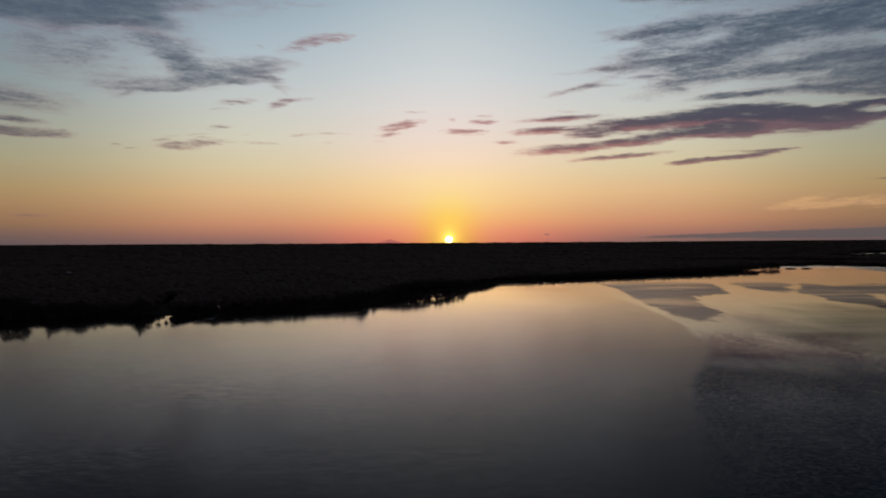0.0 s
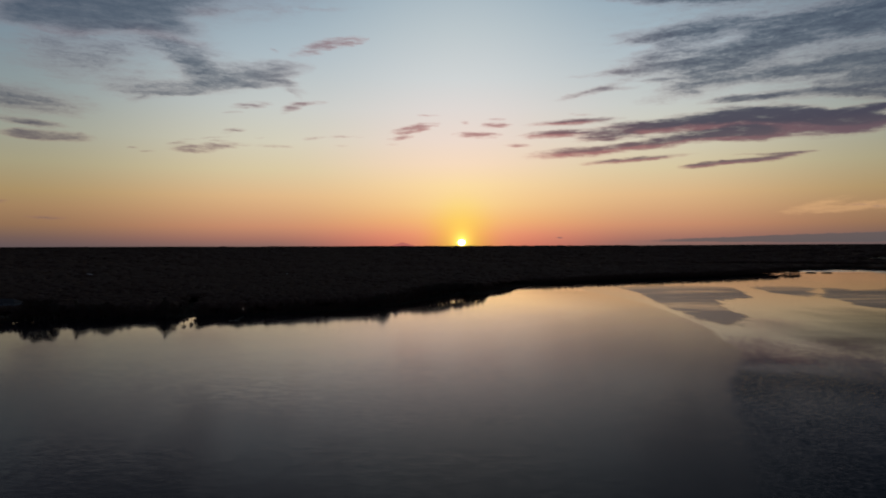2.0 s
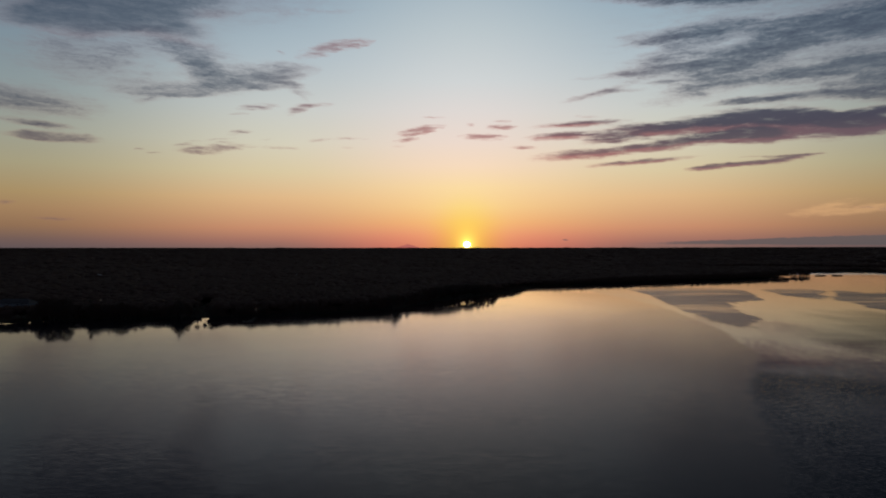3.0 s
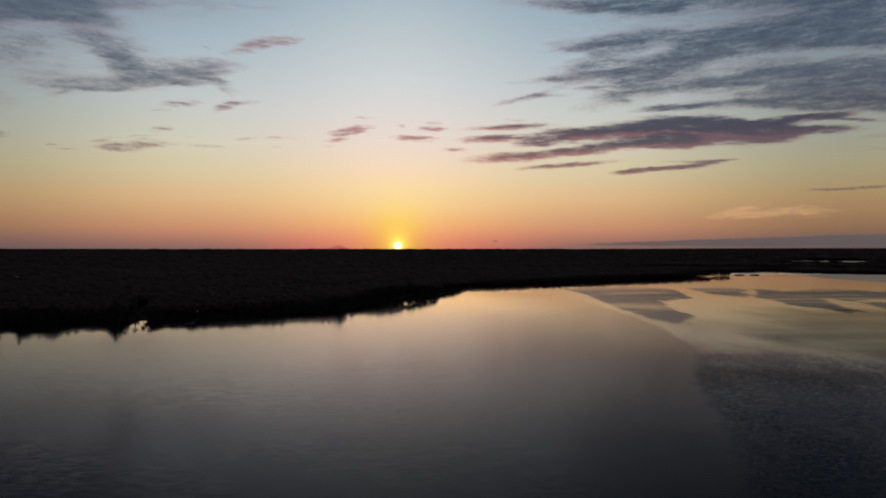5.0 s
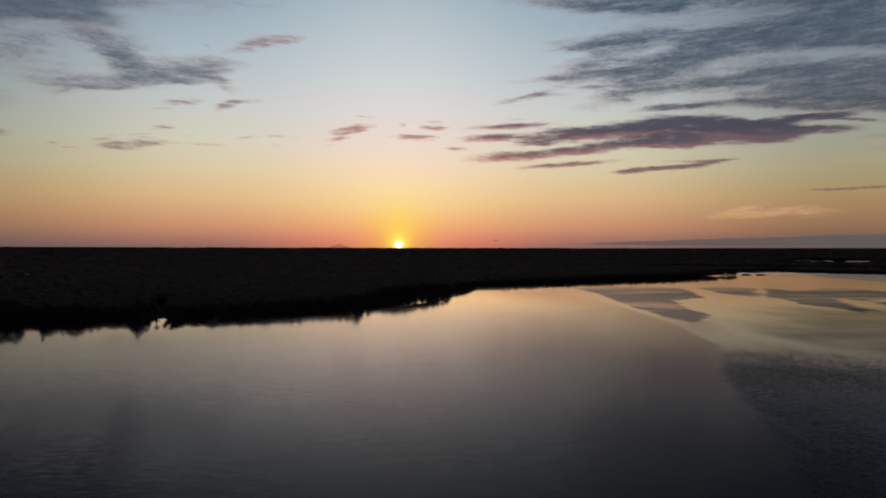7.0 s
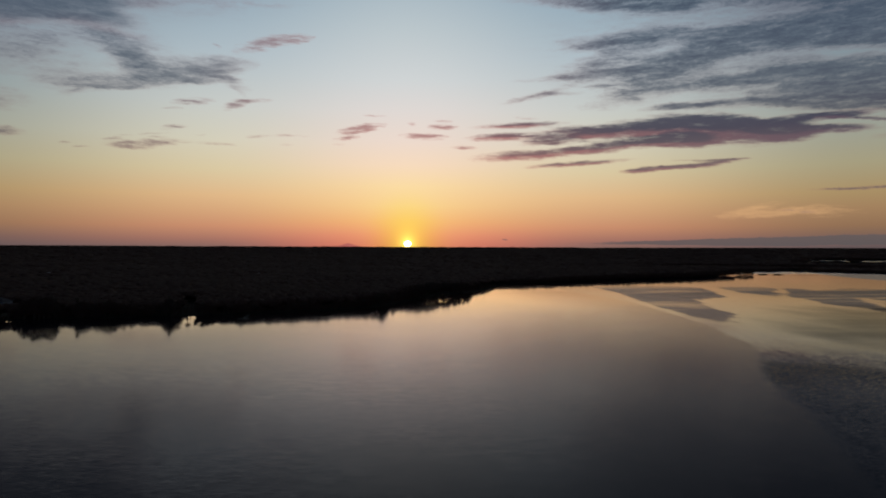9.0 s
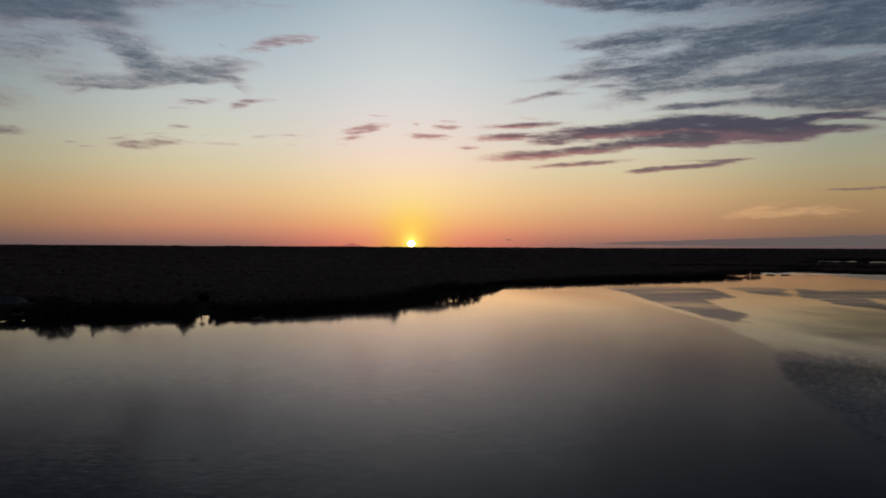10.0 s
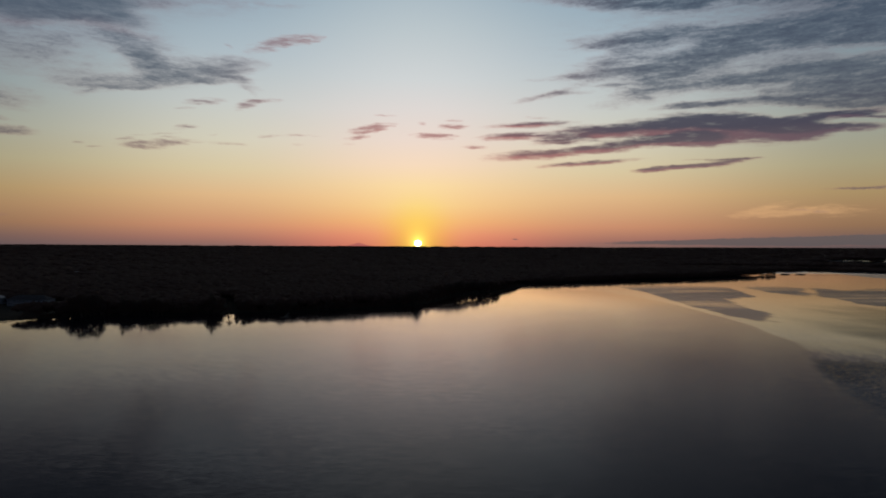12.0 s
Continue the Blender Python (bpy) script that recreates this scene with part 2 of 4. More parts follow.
    def tissue(where, rot, scale, detail, rough):
        return n.remap(n.noise(n.mapping(where, rot=rot, scale=(*scale, 1)), 1.0, detail, rough), 0.28, 0.72, -0.5, 0.5, False)

    def blend(a, b, share):
        return n.math("ADD", n.math("MULTIPLY", a, 1 - share), n.math("MULTIPLY", b, share))

    fibres = tissue(bent, -9, (0.40, 2.3), 6.0, 0.60)
    curds = tissue(bent, -6, (2.2, 6.4), 3.0, 0.62)
    grain = blend(fibres, curds, 0.30)
    fine = tissue(gentle, -4, (0.70, 4.4), 5.0, 0.62)
    torn = blend(tissue(gentle, -4, (0.55, 2.3), 5.0, 0.6), fine, 0.45)

    def cover(rows, ragged, low, high, where, grow=1.0, grain=grain):
        rows = [(x, y, a * grow, b * grow, k, w) for x, y, a, b, k, w in rows]
        m = n.math("MINIMUM", n.blobs(where, rows), 1.0)
        body = n.math("MULTIPLY", m, n.math("SUBTRACT", 2.0, m))
        r = n.math("MULTIPLY", n.math("MULTIPLY", grain, ragged), n.math("MINIMUM", n.math("MULTIPLY", body, 4.0), 1.0))
        return n.remap(n.math("ADD", body, r), low, high)

    bank = n.math("MULTIPLY", cover(HAZE + UPPER_BANK + MIDDLE_BANK + OUTER_BANK, 0.74, 0.04, 1.32, bent, 1.66), 0.93)
    veil = n.math("MULTIPLY", cover(VEIL_CLOUDS + FAINT_VEIL, 0.74, 0.04, 1.45, bent, 1.75), 0.88)
    high = n.math("MULTIPLY", cover(HIGH_BAND, 0.40, -0.02, 1.40, bent, 1.7), 0.88)
    bars = n.math("MULTIPLY", cover(LONG_BARS + THIN_BARS, 0.74, 0.12, 0.98, gentle, 1.46, torn), 0.95)
    puffs = n.math("MULTIPLY", cover(SMALL_PUFFS + TINY_PUFFS, 0.95, 0.12, 1.35, gentle, 1.6, fine), 0.78)
    pinks = n.math("MULTIPLY", cover(SUNWARD_PUFFS, 0.90, 0.14, 1.15, gentle, 1.4, fine), 0.80)
    low = n.math("MULTIPLY", cover(LOW_BANK, 0.3, 0.15, 0.60, gentle), 0.84)
    wisp = n.math("MULTIPLY", cover(LIT_WISPS, 0.8, 0.15, 1.10, gentle, 1.1, fine), 0.36)
    # undersides catch the low sun: where the same clouds, lifted a little, no longer cover
    lifted = [(x, y + b * 0.95, a, b, k, w) for x, y, a, b, k, w in LONG_BARS + THIN_BARS + SUNWARD_PUFFS]
    upper = cover(lifted, 0.50, 0.10, 0.70, gentle, 1.42, torn)
    under = n.math("SUBTRACT", 1.0, upper, clamp=True)

    shade = n.ramp(e, [(0.0, lin(93, 87, 88)), (2.2 / 30, lin(102, 92, 92)), (6.5 / 30, lin(112, 92, 96)),
                       (9.5 / 30, lin(66, 63, 80)), (13.0 / 30, lin(72, 79, 94)), (17.0 / 30, lin(62, 72, 90)), (1.0, lin(48, 58, 76))])
    pink = lin(212, 134, 124)
    close = n.remap(side, 34, 4)
    warm = n.mix(close, lin(116, 86, 98), lin(216, 136, 126))
    near_sun = n.remap(side, 20, 2)
    shade = n.mix(n.math("MULTIPLY", near_sun, 0.26), shade, pink)
    rim = n.mix(0.5, shade, n.mix(0.45, sky, pink))

    def lay(base, alpha, lit=None):
        tone = n.mix(n.remap(alpha, 0.10, 0.80), rim, shade)
        if lit is not None:
            tone = n.mix(n.math("MULTIPLY", lit, 0.38), tone, warm)
        return n.mix(alpha, base, tone)

    for layer, lit in ((bank, None), (veil, None), (high, None), (bars, under), (puffs, n.math("MULTIPLY", under, 0.6)), (pinks, n.math("MAXIMUM", under, 0.75)), (low, None)):
        sky = lay(sky, layer, lit)
    sky = n.mix(wisp, sky, lin(240, 188, 134))

    # a far peak, pale with haze
    slope = n.math("ADD", n.math("MULTIPLY", n.math("ABSOLUTE", n.math("ADD", az, 5.05)), 0.30),
                   n.math("MULTIPLY", n.noise(n.mapping(plane, scale=(3, 3, 1)), 1.0, 3.0), 0.10))
    peak = n.remap(n.math("ADD", el, slope), 0.42, 0.38)
    sky = n.mix(n.math("MULTIPLY", peak, 0.75), sky, lin(168, 92, 92))

    # the sun's disc
    flat = n.math("MULTIPLY", dy, 1.45)
    disc = n.remap(n.math("SQRT", n.math("ADD", n.math("MULTIPLY", az, az), n.math("MULTIPLY", flat, flat))), 0.345, 0.255)
    sky = n.mix(disc, sky, (9.0, 7.6, 3.6, 1))
    # below the horizon
    sky = n.mix(n.remap(el, 0.0, -0.4), sky, lin(22, 20, 22))
    bg = n.add("ShaderNodeBackground")
    n.put(bg.inputs[0], sky)
    bg.inputs[1].default_value = 1.0
    out = n.add("ShaderNodeOutputWorld")
    n.put(out.inputs[0], bg.outputs[0])


build_sky()

sun_data = bpy.data.lights.new("sun", "SUN")
sun_data.energy, sun_data.angle, sun_data.color = 0.5, radians(0.53), (1.0, 0.52, 0.2)
sun_lamp = new("sun", sun_data)
sun_lamp.matrix_world = look((0, 3000, 3000 * math.tan(radians(SUN_EL))), (0, 0, 0))

# ---------------------------------------------------------------- materials


def material(name, colour, second=None, rough=0.8, scale=1.0, bump=0.0, spread=0.0, metal=0.0, gloss=0.5):
    """A surface of two tones, mottled at two scales, with fine relief."""
    m = bpy.data.materials.new(name)
    m.use_nodes = True
    n = Nodes(m.node_tree)
    where = n.add("ShaderNodeTexCoord").outputs["Object"]
    large = n.noise(where, scale * 0.15, 3.0)
    small = n.noise(where, scale, 5.0, 0.6)
    f = n.math("ADD", n.math("MULTIPLY", large, 0.5), n.math("MULTIPLY", small, 0.5))
    c = n.mix(n.remap(f, 0.35, 0.65), (*colour, 1), (*(second or [v * 0.6 for v in colour]), 1))
    if spread:
        r = n.add("ShaderNodeObjectInfo").outputs["Random"]
        i = n.add("ShaderNodeNewGeometry").outputs["Random Per Island"]
        k = n.remap(n.math("ADD", n.math("MULTIPLY", r, 0.5), n.math("MULTIPLY", i, 0.5)), 0, 1, 1 - spread, 1 + spread, False)
        c = n.mix(1.0, c, n.vec(k, k, k), "MULTIPLY")
    b = n.add("ShaderNodeBsdfPrincipled")
    n.put(b.inputs["Base Color"], c)
    n.put(b.inputs["Roughness"], n.remap(small, 0.3, 0.7, rough - 0.06, min(1.0, rough + 0.06), False))
    b.inputs["Metallic"].default_value = metal
    b.inputs["Specular IOR Level"].default_value = gloss
    if bump:
        bn = n.add("ShaderNodeBump")
        bn.inputs["Strength"].default_value = 0.6
        bn.inputs["Distance"].default_value = bump
        n.put(bn.inputs["Height"], small)
        n.put(b.inputs["Normal"], bn.outputs[0])
    o = n.add("ShaderNodeOutputMaterial")
    n.put(o.inputs[0], b.outputs[0])
    return m


def glowing(name, colour, strength):
    m = bpy.data.materials.new(name)
    m.use_nodes = True
    n = Nodes(m.node_tree)
    e = n.add("ShaderNodeEmission")
    e.inputs[0].default_value, e.inputs[1].default_value = (*colour, 1), strength
    o = n.add("ShaderNodeOutputMaterial")
    n.put(o.inputs[0], e.outputs[0])
    return m


def glass_material():
    m = bpy.data.materials.new("window_glass")
    m.use_nodes = True
    n = Nodes(m.node_tree)
    b = n.add("ShaderNodeBsdfPrincipled")
    b.inputs["Base Color"].default_value = (0.03, 0.035, 0.04, 1)
    b.inputs["Roughness"].default_value = 0.04
    b.inputs["IOR"].default_value = 1.5
    o = n.add("ShaderNodeOutputMaterial")
    n.put(o.inputs[0], b.outputs[0])
    return m


# outlines of wind on the lake, in metres
RUFFLES = (
    ((221, 976), (224, 858), (197, 649), (193, 558), (195, 521), (205, 521), (243, 608), (238, 613), (253, 676), (274, 754),
     (304, 777), (327, 784), (354, 869), (380, 975), (351, 1020), (289, 1012)),
    ((415, 986), (402, 922), (392, 866), (395, 825), (398, 796), (431, 842), (447, 894), (487, 952), (491, 992), (451, 996)),
    ((506, 959), (458, 861), (410, 782), (417, 763), (410, 729), (393, 684), (394, 656), (404, 635), (394, 600), (420, 616),
     (437, 666), (454, 717), (481, 776), (504, 784), (489, 731), (533, 754), (587, 768), (704, 916), (644, 882), (632, 935),
     (616, 950), (566, 927), (519, 904), (517, 944)),
    ((492, 706), (535, 703), (600, 690), (540, 600), (454, 601), (459, 631)),
)
VEIL = (((308, 545), (345, 575), (420, 600), (520, 590), (500, 440), (360, 331), (248, 333), (249, 356), (251, 391), (250, 423), (227, 424), (258, 469)),)
STRAND = (((668, 1475), (735, 1492), (800, 1500), (850, 1500), (896, 1500), (891, 1560), (920, 1700), (640, 1700), (640, 1500)),
          ((891, 1640), (896, 1510), (845, 1327), (836, 1226), (831, 1118), (844, 1042), (1100, 900), (1500, 900), (1500, 1290), (1237, 1516), (1115, 1491), (1032, 1620)),)
# the long edge of the breeze; the chop lies to the east of it
BREEZE_EDGE = ((150, 1200), (162, 918), (181, 794), (187, 700), (183, 606), (177, 517), (172, 477), (163, 447), (158, 408), (153, 390), (146, 369),
               (129, 331), (110, 292), (101, 265), (95, 248), (89, 226), (77, 198), (63, 160), (40, 90), (0, -100), (-200, -1400))
STRETCH = 0.25         # lengths away from the shore count less


def reach_into(P, outlines):
    """How far each point lies inside the outlines; negative outside."""
    K = np.array((1.0, STRETCH))
    P = P * K
    result = np.full(len(P), -1e3)
    for outline in outlines:
        Q = np.array(outline, float) * K
        best, inside = np.full(len(P), 1e6), np.zeros(len(P), bool)
        for a, b in zip(Q, np.roll(Q, -1, 0)):
            ab = b - a
            u = np.clip(((P - a) @ ab) / (ab @ ab), 0, 1)
            best = np.minimum(best, np.hypot(*(P - a - u[:, None] * ab).T))
            cut = (a[1] > P[:, 1]) != (b[1] > P[:, 1])
            with np.errstate(divide="ignore", invalid="ignore"):
                inside ^= cut & (P[:, 0] < (b[0] - a[0]) * (P[:, 1] - a[1]) / (b[1] - a[1]) + a[0])
        result = np.maximum(result, np.where(inside, best, -best))
    return result


def water_material():
    m = bpy.data.materials.new("lake_water")
    m.use_nodes = True
    n = Nodes(m.node_tree)
    where = n.add("ShaderNodeTexCoord").outputs["Object"]
    sep = n.add("ShaderNodeSeparateXYZ")
    n.put(sep.inputs[0], where)
    x, y = sep.outputs[0], sep.outputs[1]

    def field(name):
        a = n.add("ShaderNodeAttribute")
        a.attribute_name = name
        return a.outputs["Fac"]

    def split(colour):
        p = n.add("ShaderNodeSeparateXYZ")
        n.put(p.inputs[0], colour)
        return [n.math("SUBTRACT", p.outputs[i], 0.5) for i in (0, 1)]

    # frayed edges
    fray = n.math("SUBTRACT", n.noise(n.mapping(where, scale=(0.10, 0.022, 1)), 1.0, 4.0, 0.65), 0.5)
    broad = n.math("SUBTRACT", n.noise(n.mapping(where, scale=(0.02, 0.007, 1)), 1.0, 3.0, 0.55), 0.5)
    lee = n.math("ADD", field("lee"), n.math("MULTIPLY", fray, 7.0))
    ruffle = n.math("ADD", field("ruffle"), n.math("ADD", 2.5, n.math("ADD", n.math("MULTIPLY", fray, 20.0), n.math("MULTIPLY", broad, 8.0))))
    lanes = n.noise(n.mapping(where, rot=-8, scale=(0.006, 0.022, 1)), 1.0, 4.0, 0.6)
    patch = n.math("MULTIPLY", n.remap(ruffle, -1.5, 3.0), n.remap(lanes, 0.34, 0.50, 0.50, 1.0))
    # off the far woods the ruffles thin out
    patch = n.math("MULTIPLY", patch, n.remap(y, 1030, 880, 0.45, 1.0))
    veil = n.math("MULTIPLY", n.remap(n.math("ADD", field("veil"), n.math("MULTIPLY", broad, 40)), -30, 8), n.remap(lanes, 0.35, 0.6, 0.8, 1.0))
    strand = n.remap(n.math("ADD", field("strand"), n.math("MULTIPLY", fray, 10)), -4, 10)

    # the breeze, this side of the edge
    inside = n.remap(lee, 2.0, -2.0)
    core = n.remap(lee, -330, -30)
    breeze = n.math("MULTIPLY", inside, n.math("ADD", n.math("MULTIPLY", core, 0.72), 0.28))
    breeze = n.math("MULTIPLY", breeze, n.remap(n.math("SUBTRACT", y, n.math("MULTIPLY", core, 170)), 640, 340))
    skirt = n.math("MULTIPLY", inside, n.math("MULTIPLY", n.remap(lee, -135, -5), n.remap(y, 1020, 860)))

    # chop beyond it, strongest near its head
    gusts = n.remap(n.noise(n.mapping(where, scale=(0.035, 0.018, 1)), 1.0, 4.0, 0.6), 0.33, 0.62, 0.45, 1.0)
    head = n.math("ADD", n.math("ADD", y, n.math("MULTIPLY", broad, 80)), n.math("ADD", n.math("MULTIPLY", fray, 50), n.math("MULTIPLY", n.math("MAXIMUM", lee, 0.0), 0.3)))
    outer = n.math("SUBTRACT", 1.0, inside)
    chop = n.math("MULTIPLY", outer, n.remap(head, 385, 290))
    gusty_head = n.math("MULTIPLY", n.math("MULTIPLY", outer, n.remap(lee, 110, 15)), n.math("MULTIPLY", n.remap(head, 365, 318), n.remap(head, 235, 315)))
    # calm water past the edge, where the reflection is darkened by hand
    beyond = n.math("MULTIPLY", outer, n.math("MULTIPLY", n.remap(y, 365, 430), n.remap(y, 1540, 1440)))

    # mask that darkens the reflection on the west side, set by hand
    west_dim = n.math("MULTIPLY", n.remap(x, -60, -200), n.remap(y, 640, 420))
    mottled = n.remap(n.noise(where, 0.02, 3.0), 0.35, 0.7)
    rough = n.math("ADD", n.remap(y, 420, 180, 0.052, 0.070), n.math("MULTIPLY", mottled, 0.022))
    rough = n.math("ADD", rough, n.math("MULTIPLY", breeze, 0.085))
    rough = n.math("ADD", rough, n.math("MULTIPLY", chop, 0.05))
    rough = n.math("MAXIMUM", rough, n.math("MULTIPLY", patch, 0.25))
    rough = n.math("MAXIMUM", rough, n.math("MULTIPLY", strand, 0.22))

    # slopes of the ripples: long low crests, and short steep ones in the chop
    rx, ry = split(n.noise(n.mapping(where, rot=4, scale=(0.22, 0.62, 1)), 1.0, 3.0, 0.55, out=1))
    fx, fy = split(n.noise(n.mapping(where, rot=-7, scale=(0.55, 1.6, 1)), 1.0, 2.0, 0.5, out=1))
    cx, cy = split(n.noise(n.mapping(where, rot=-6, scale=(0.70, 0.85, 1)), 1.0, 2.0, 0.6, out=1))
    stir = n.remap(n.noise(n.mapping(where, scale=(0.012, 0.02, 1)), 1.0, 3.0, 0.55), 0.35, 0.62, 0.35, 1.0)
    low = n.math("MULTIPLY", stir, n.remap(y, 560, 200, 0.010, 0.066))
    fine = n.math("MULTIPLY", stir, n.remap(y, 450, 170, 0.0, 0.052))
    steep = n.math("MULTIPLY", n.math("MULTIPLY", chop, gusts), n.math("ADD", n.remap(lee, 130, 15, 0.11, 0.20), n.math("MULTIPLY", gusty_head, 0.10)))
    steep = n.math("ADD", steep, n.math("MULTIPLY", outer, n.remap(y, 900, 420, 0.0, 0.026)))
    lean = n.math("ADD", n.math("MULTIPLY", n.math("MULTIPLY", chop, gusts), -0.030), n.math("ADD", n.math("ADD", n.math("MULTIPLY", beyond, -0.006), n.math("MULTIPLY", veil, -0.004)), n.math("ADD", n.math("MULTIPLY", west_dim, -0.008), n.math("MULTIPLY", strand, -0.030))))

    def total(a, b, c):
        return n.math("ADD", n.math("MULTIPLY", a, low), n.math("ADD", n.math("MULTIPLY", b, fine), n.math("MULTIPLY", c, steep)))

    unit = n.add("ShaderNodeVectorMath")
    unit.operation = "NORMALIZE"
    n.put(unit.inputs[0], n.vec(n.math("MULTIPLY", total(rx, fx, cx), 0.5), n.math("ADD", total(ry, fy, cy), lean), 1.0))
    facing = unit.outputs[0]
    fres = n.add("ShaderNodeFresnel")
    fres.inputs["IOR"].default_value = 1.333
    n.put(fres.inputs["Normal"], facing)
    # hand-set, steeper than Fresnel: the gloss falls off faster as the view steepens
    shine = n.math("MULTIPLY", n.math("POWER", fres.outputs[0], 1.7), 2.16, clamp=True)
    # ruffled water turns its facets to the eye and mirrors less; calm parts are hand-dimmed
    loss = n.math("MAXIMUM", n.math("MULTIPLY", beyond, n.remap(y, 480, 900, 0.17, 0.34)), n.math("ADD", n.math("MULTIPLY", chop, 0.26), n.math("MULTIPLY", gusty_head, 0.30)))
    loss = n.math("MAXIMUM", loss, n.math("MULTIPLY", outer, n.remap(head, 490, 340, 0.0, 0.30)))
    # the west side's mirror is dimmed here by place, not by ruffles
    loss = n.math("ADD", loss, n.math("ADD", n.math("MULTIPLY", skirt, 0.33), n.math("MULTIPLY", west_dim, n.remap(y, 330, 180, 0.26, 0.34))))
    loss = n.math("ADD", loss, n.math("ADD", n.math("MULTIPLY", patch, 0.30), n.math("ADD", n.math("MULTIPLY", veil, 0.44), n.math("MULTIPLY", strand, 0.12))))
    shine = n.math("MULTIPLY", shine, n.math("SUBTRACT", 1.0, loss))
    deep = n.add("ShaderNodeBsdfDiffuse")
    deep.inputs["Color"].default_value = (0.005, 0.012, 0.022, 1)
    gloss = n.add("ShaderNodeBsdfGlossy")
    # warm tint put into the gloss to redden the mirrored light
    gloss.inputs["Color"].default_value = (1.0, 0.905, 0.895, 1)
    n.put(gloss.inputs["Roughness"], rough)
    n.put(gloss.inputs["Normal"], facing)
    both = n.add("ShaderNodeMixShader")
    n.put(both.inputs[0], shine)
    n.put(both.inputs[1], deep.outputs[0])
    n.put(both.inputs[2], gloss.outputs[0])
    o = n.add("ShaderNodeOutputMaterial")
    n.put(o.inputs[0], both.outputs[0])
    return m


FOLIAGE = material("foliage", (0.092, 0.058, 0.046), (0.070, 0.044, 0.036), 0.85, 1.2, spread=0.10, gloss=0.08)
PINE = material("pine_needles", (0.095, 0.072, 0.060), (0.060, 0.046, 0.040), 0.85, 1.5, spread=0.3, gloss=0.08)
BARK = material("bark", (0.070, 0.055, 0.042), (0.035, 0.028, 0.022), 0.9, 6.0, bump=0.03)
SOIL = material("ground_cover", (0.032, 0.029, 0.024), (0.022, 0.019, 0.017), 0.95, 0.35, bump=0.1, gloss=0.05)
WATER = water_material()
RUFFLED = material("ruffled_water", (0.02, 0.022, 0.024), (0.016, 0.018, 0.020), 0.24, 0.05, gloss=0.6)
WALL = material("painted_siding", (0.20, 0.22, 0.25), (0.15, 0.17, 0.19), 0.7, 2.0)
ROOF = material("roof_shingle", (0.08, 0.08, 0.085), (0.05, 0.05, 0.055), 0.85, 3.0, bump=0.02)
PALE_ROOF = material("pale_metal_roof", (0.40, 0.41, 0.43), (0.28, 0.29, 0.31), 0.6, 1.5)
TRIM = material("white_trim", (0.50, 0.50, 0.49), (0.42, 0.42, 0.41), 0.5, 4.0)
GLASS = glass_material()
PLANK = material("weathered_plank", (0.20, 0.18, 0.16), (0.13, 0.12, 0.105), 0.8, 4.0, spread=0.3)
DARK_PLANK = material("dark_plank", (0.05, 0.045, 0.04), (0.035, 0.03, 0.028), 0.7, 4.0, spread=0.3, gloss=0.2)
POST = material("dark_piling", (0.09, 0.075, 0.06), None, 0.85, 5.0)
STEEL = material("grey_steel", (0.30, 0.30, 0.31), None, 0.45, 5.0, metal=0.8)
LAMP = glowing("lamp_glow", (1.0, 0.88, 0.70), 1.0)

# ---------------------------------------------------------------- mesh helpers


def mesh_from(name, verts, tris, mat, smooth=False):
    """A mesh from arrays of corners and triangles."""
    verts, tris = np.asarray(verts, np.float32), np.asarray(tris, np.int32)
    me = bpy.data.meshes.new(name)
    me.vertices.add(len(verts))
    me.vertices.foreach_set("co", verts.ravel())
    me.loops.add(tris.size)
    me.loops.foreach_set("vertex_index", tris.ravel())
    me.polygons.add(len(tris))
    me.polygons.foreach_set("loop_start", np.arange(0, tris.size, 3, dtype=np.int32))
    if smooth:
        me.polygons.foreach_set("use_smooth", np.ones(len(tris), bool))
    me.update(calc_edges=True)
    me.validate()
    me.materials.append(mat)
    return me


def part(name, bm, mat, parent, label=""):
    me = bpy.data.meshes.new(name)
    bm.to_mesh(me)
    bm.free()
    me.materials.append(mat)
    ob = new(name, me)
    ob.parent = parent
    return tagged(ob, label)


def box(bm, x0, x1, y0, y1, z0, z1, bevel=0.0):
    r = bmesh.ops.create_cube(bm, size=1.0)
    for v in r["verts"]:
        v.co = Vector(((x0 + x1) / 2 + v.co.x * (x1 - x0), (y0 + y1) / 2 + v.co.y * (y1 - y0), (z0 + z1) / 2 + v.co.z * (z1 - z0)))
    if bevel:
        edges = list({e for v in r["verts"] for e in v.link_edges})
        bmesh.ops.bevel(bm, geom=edges, offset=bevel, segments=1, affect="EDGES")
    return bm


def tube(points, radii, sides=6):
    """Corners and triangles of a tapered round limb."""
    V, F = [], []
    for i, (p, r) in enumerate(zip(points, radii)):
        d = Vector(points[min(i + 1, len(points) - 1)]) - Vector(points[max(i - 1, 0)])
        q = d.to_track_quat("Z", "Y")
        for k in range(sides):
            a = 2 * math.pi * k / sides
            V.append(tuple(Vector(p) + q @ Vector((r * math.cos(a), r * math.sin(a), 0))))
    for i in range(len(points) - 1):
        for k in range(sides):
            a, b = i * sides + k, i * sides + (k + 1) % sides
            F += [(a, b, b + sides), (a, b + sides, a + sides)]
    return V, F


ICO_V, ICO_F = None, None
_b = bmesh.new()
bmesh.ops.create_icosphere(_b, subdivisions=1, radius=1.0)
ICO_V = np.array([v.co[:] for v in _b.verts])
ICO_F = np.array([[v.index for v in f.verts] for f in _b.faces])
_b.free()
OCT_V = np.array([(1, 0, 0), (0, 1, 0), (-1, 0, 0), (0, -1, 0), (0, 0, 1), (0, 0, -1)], float)
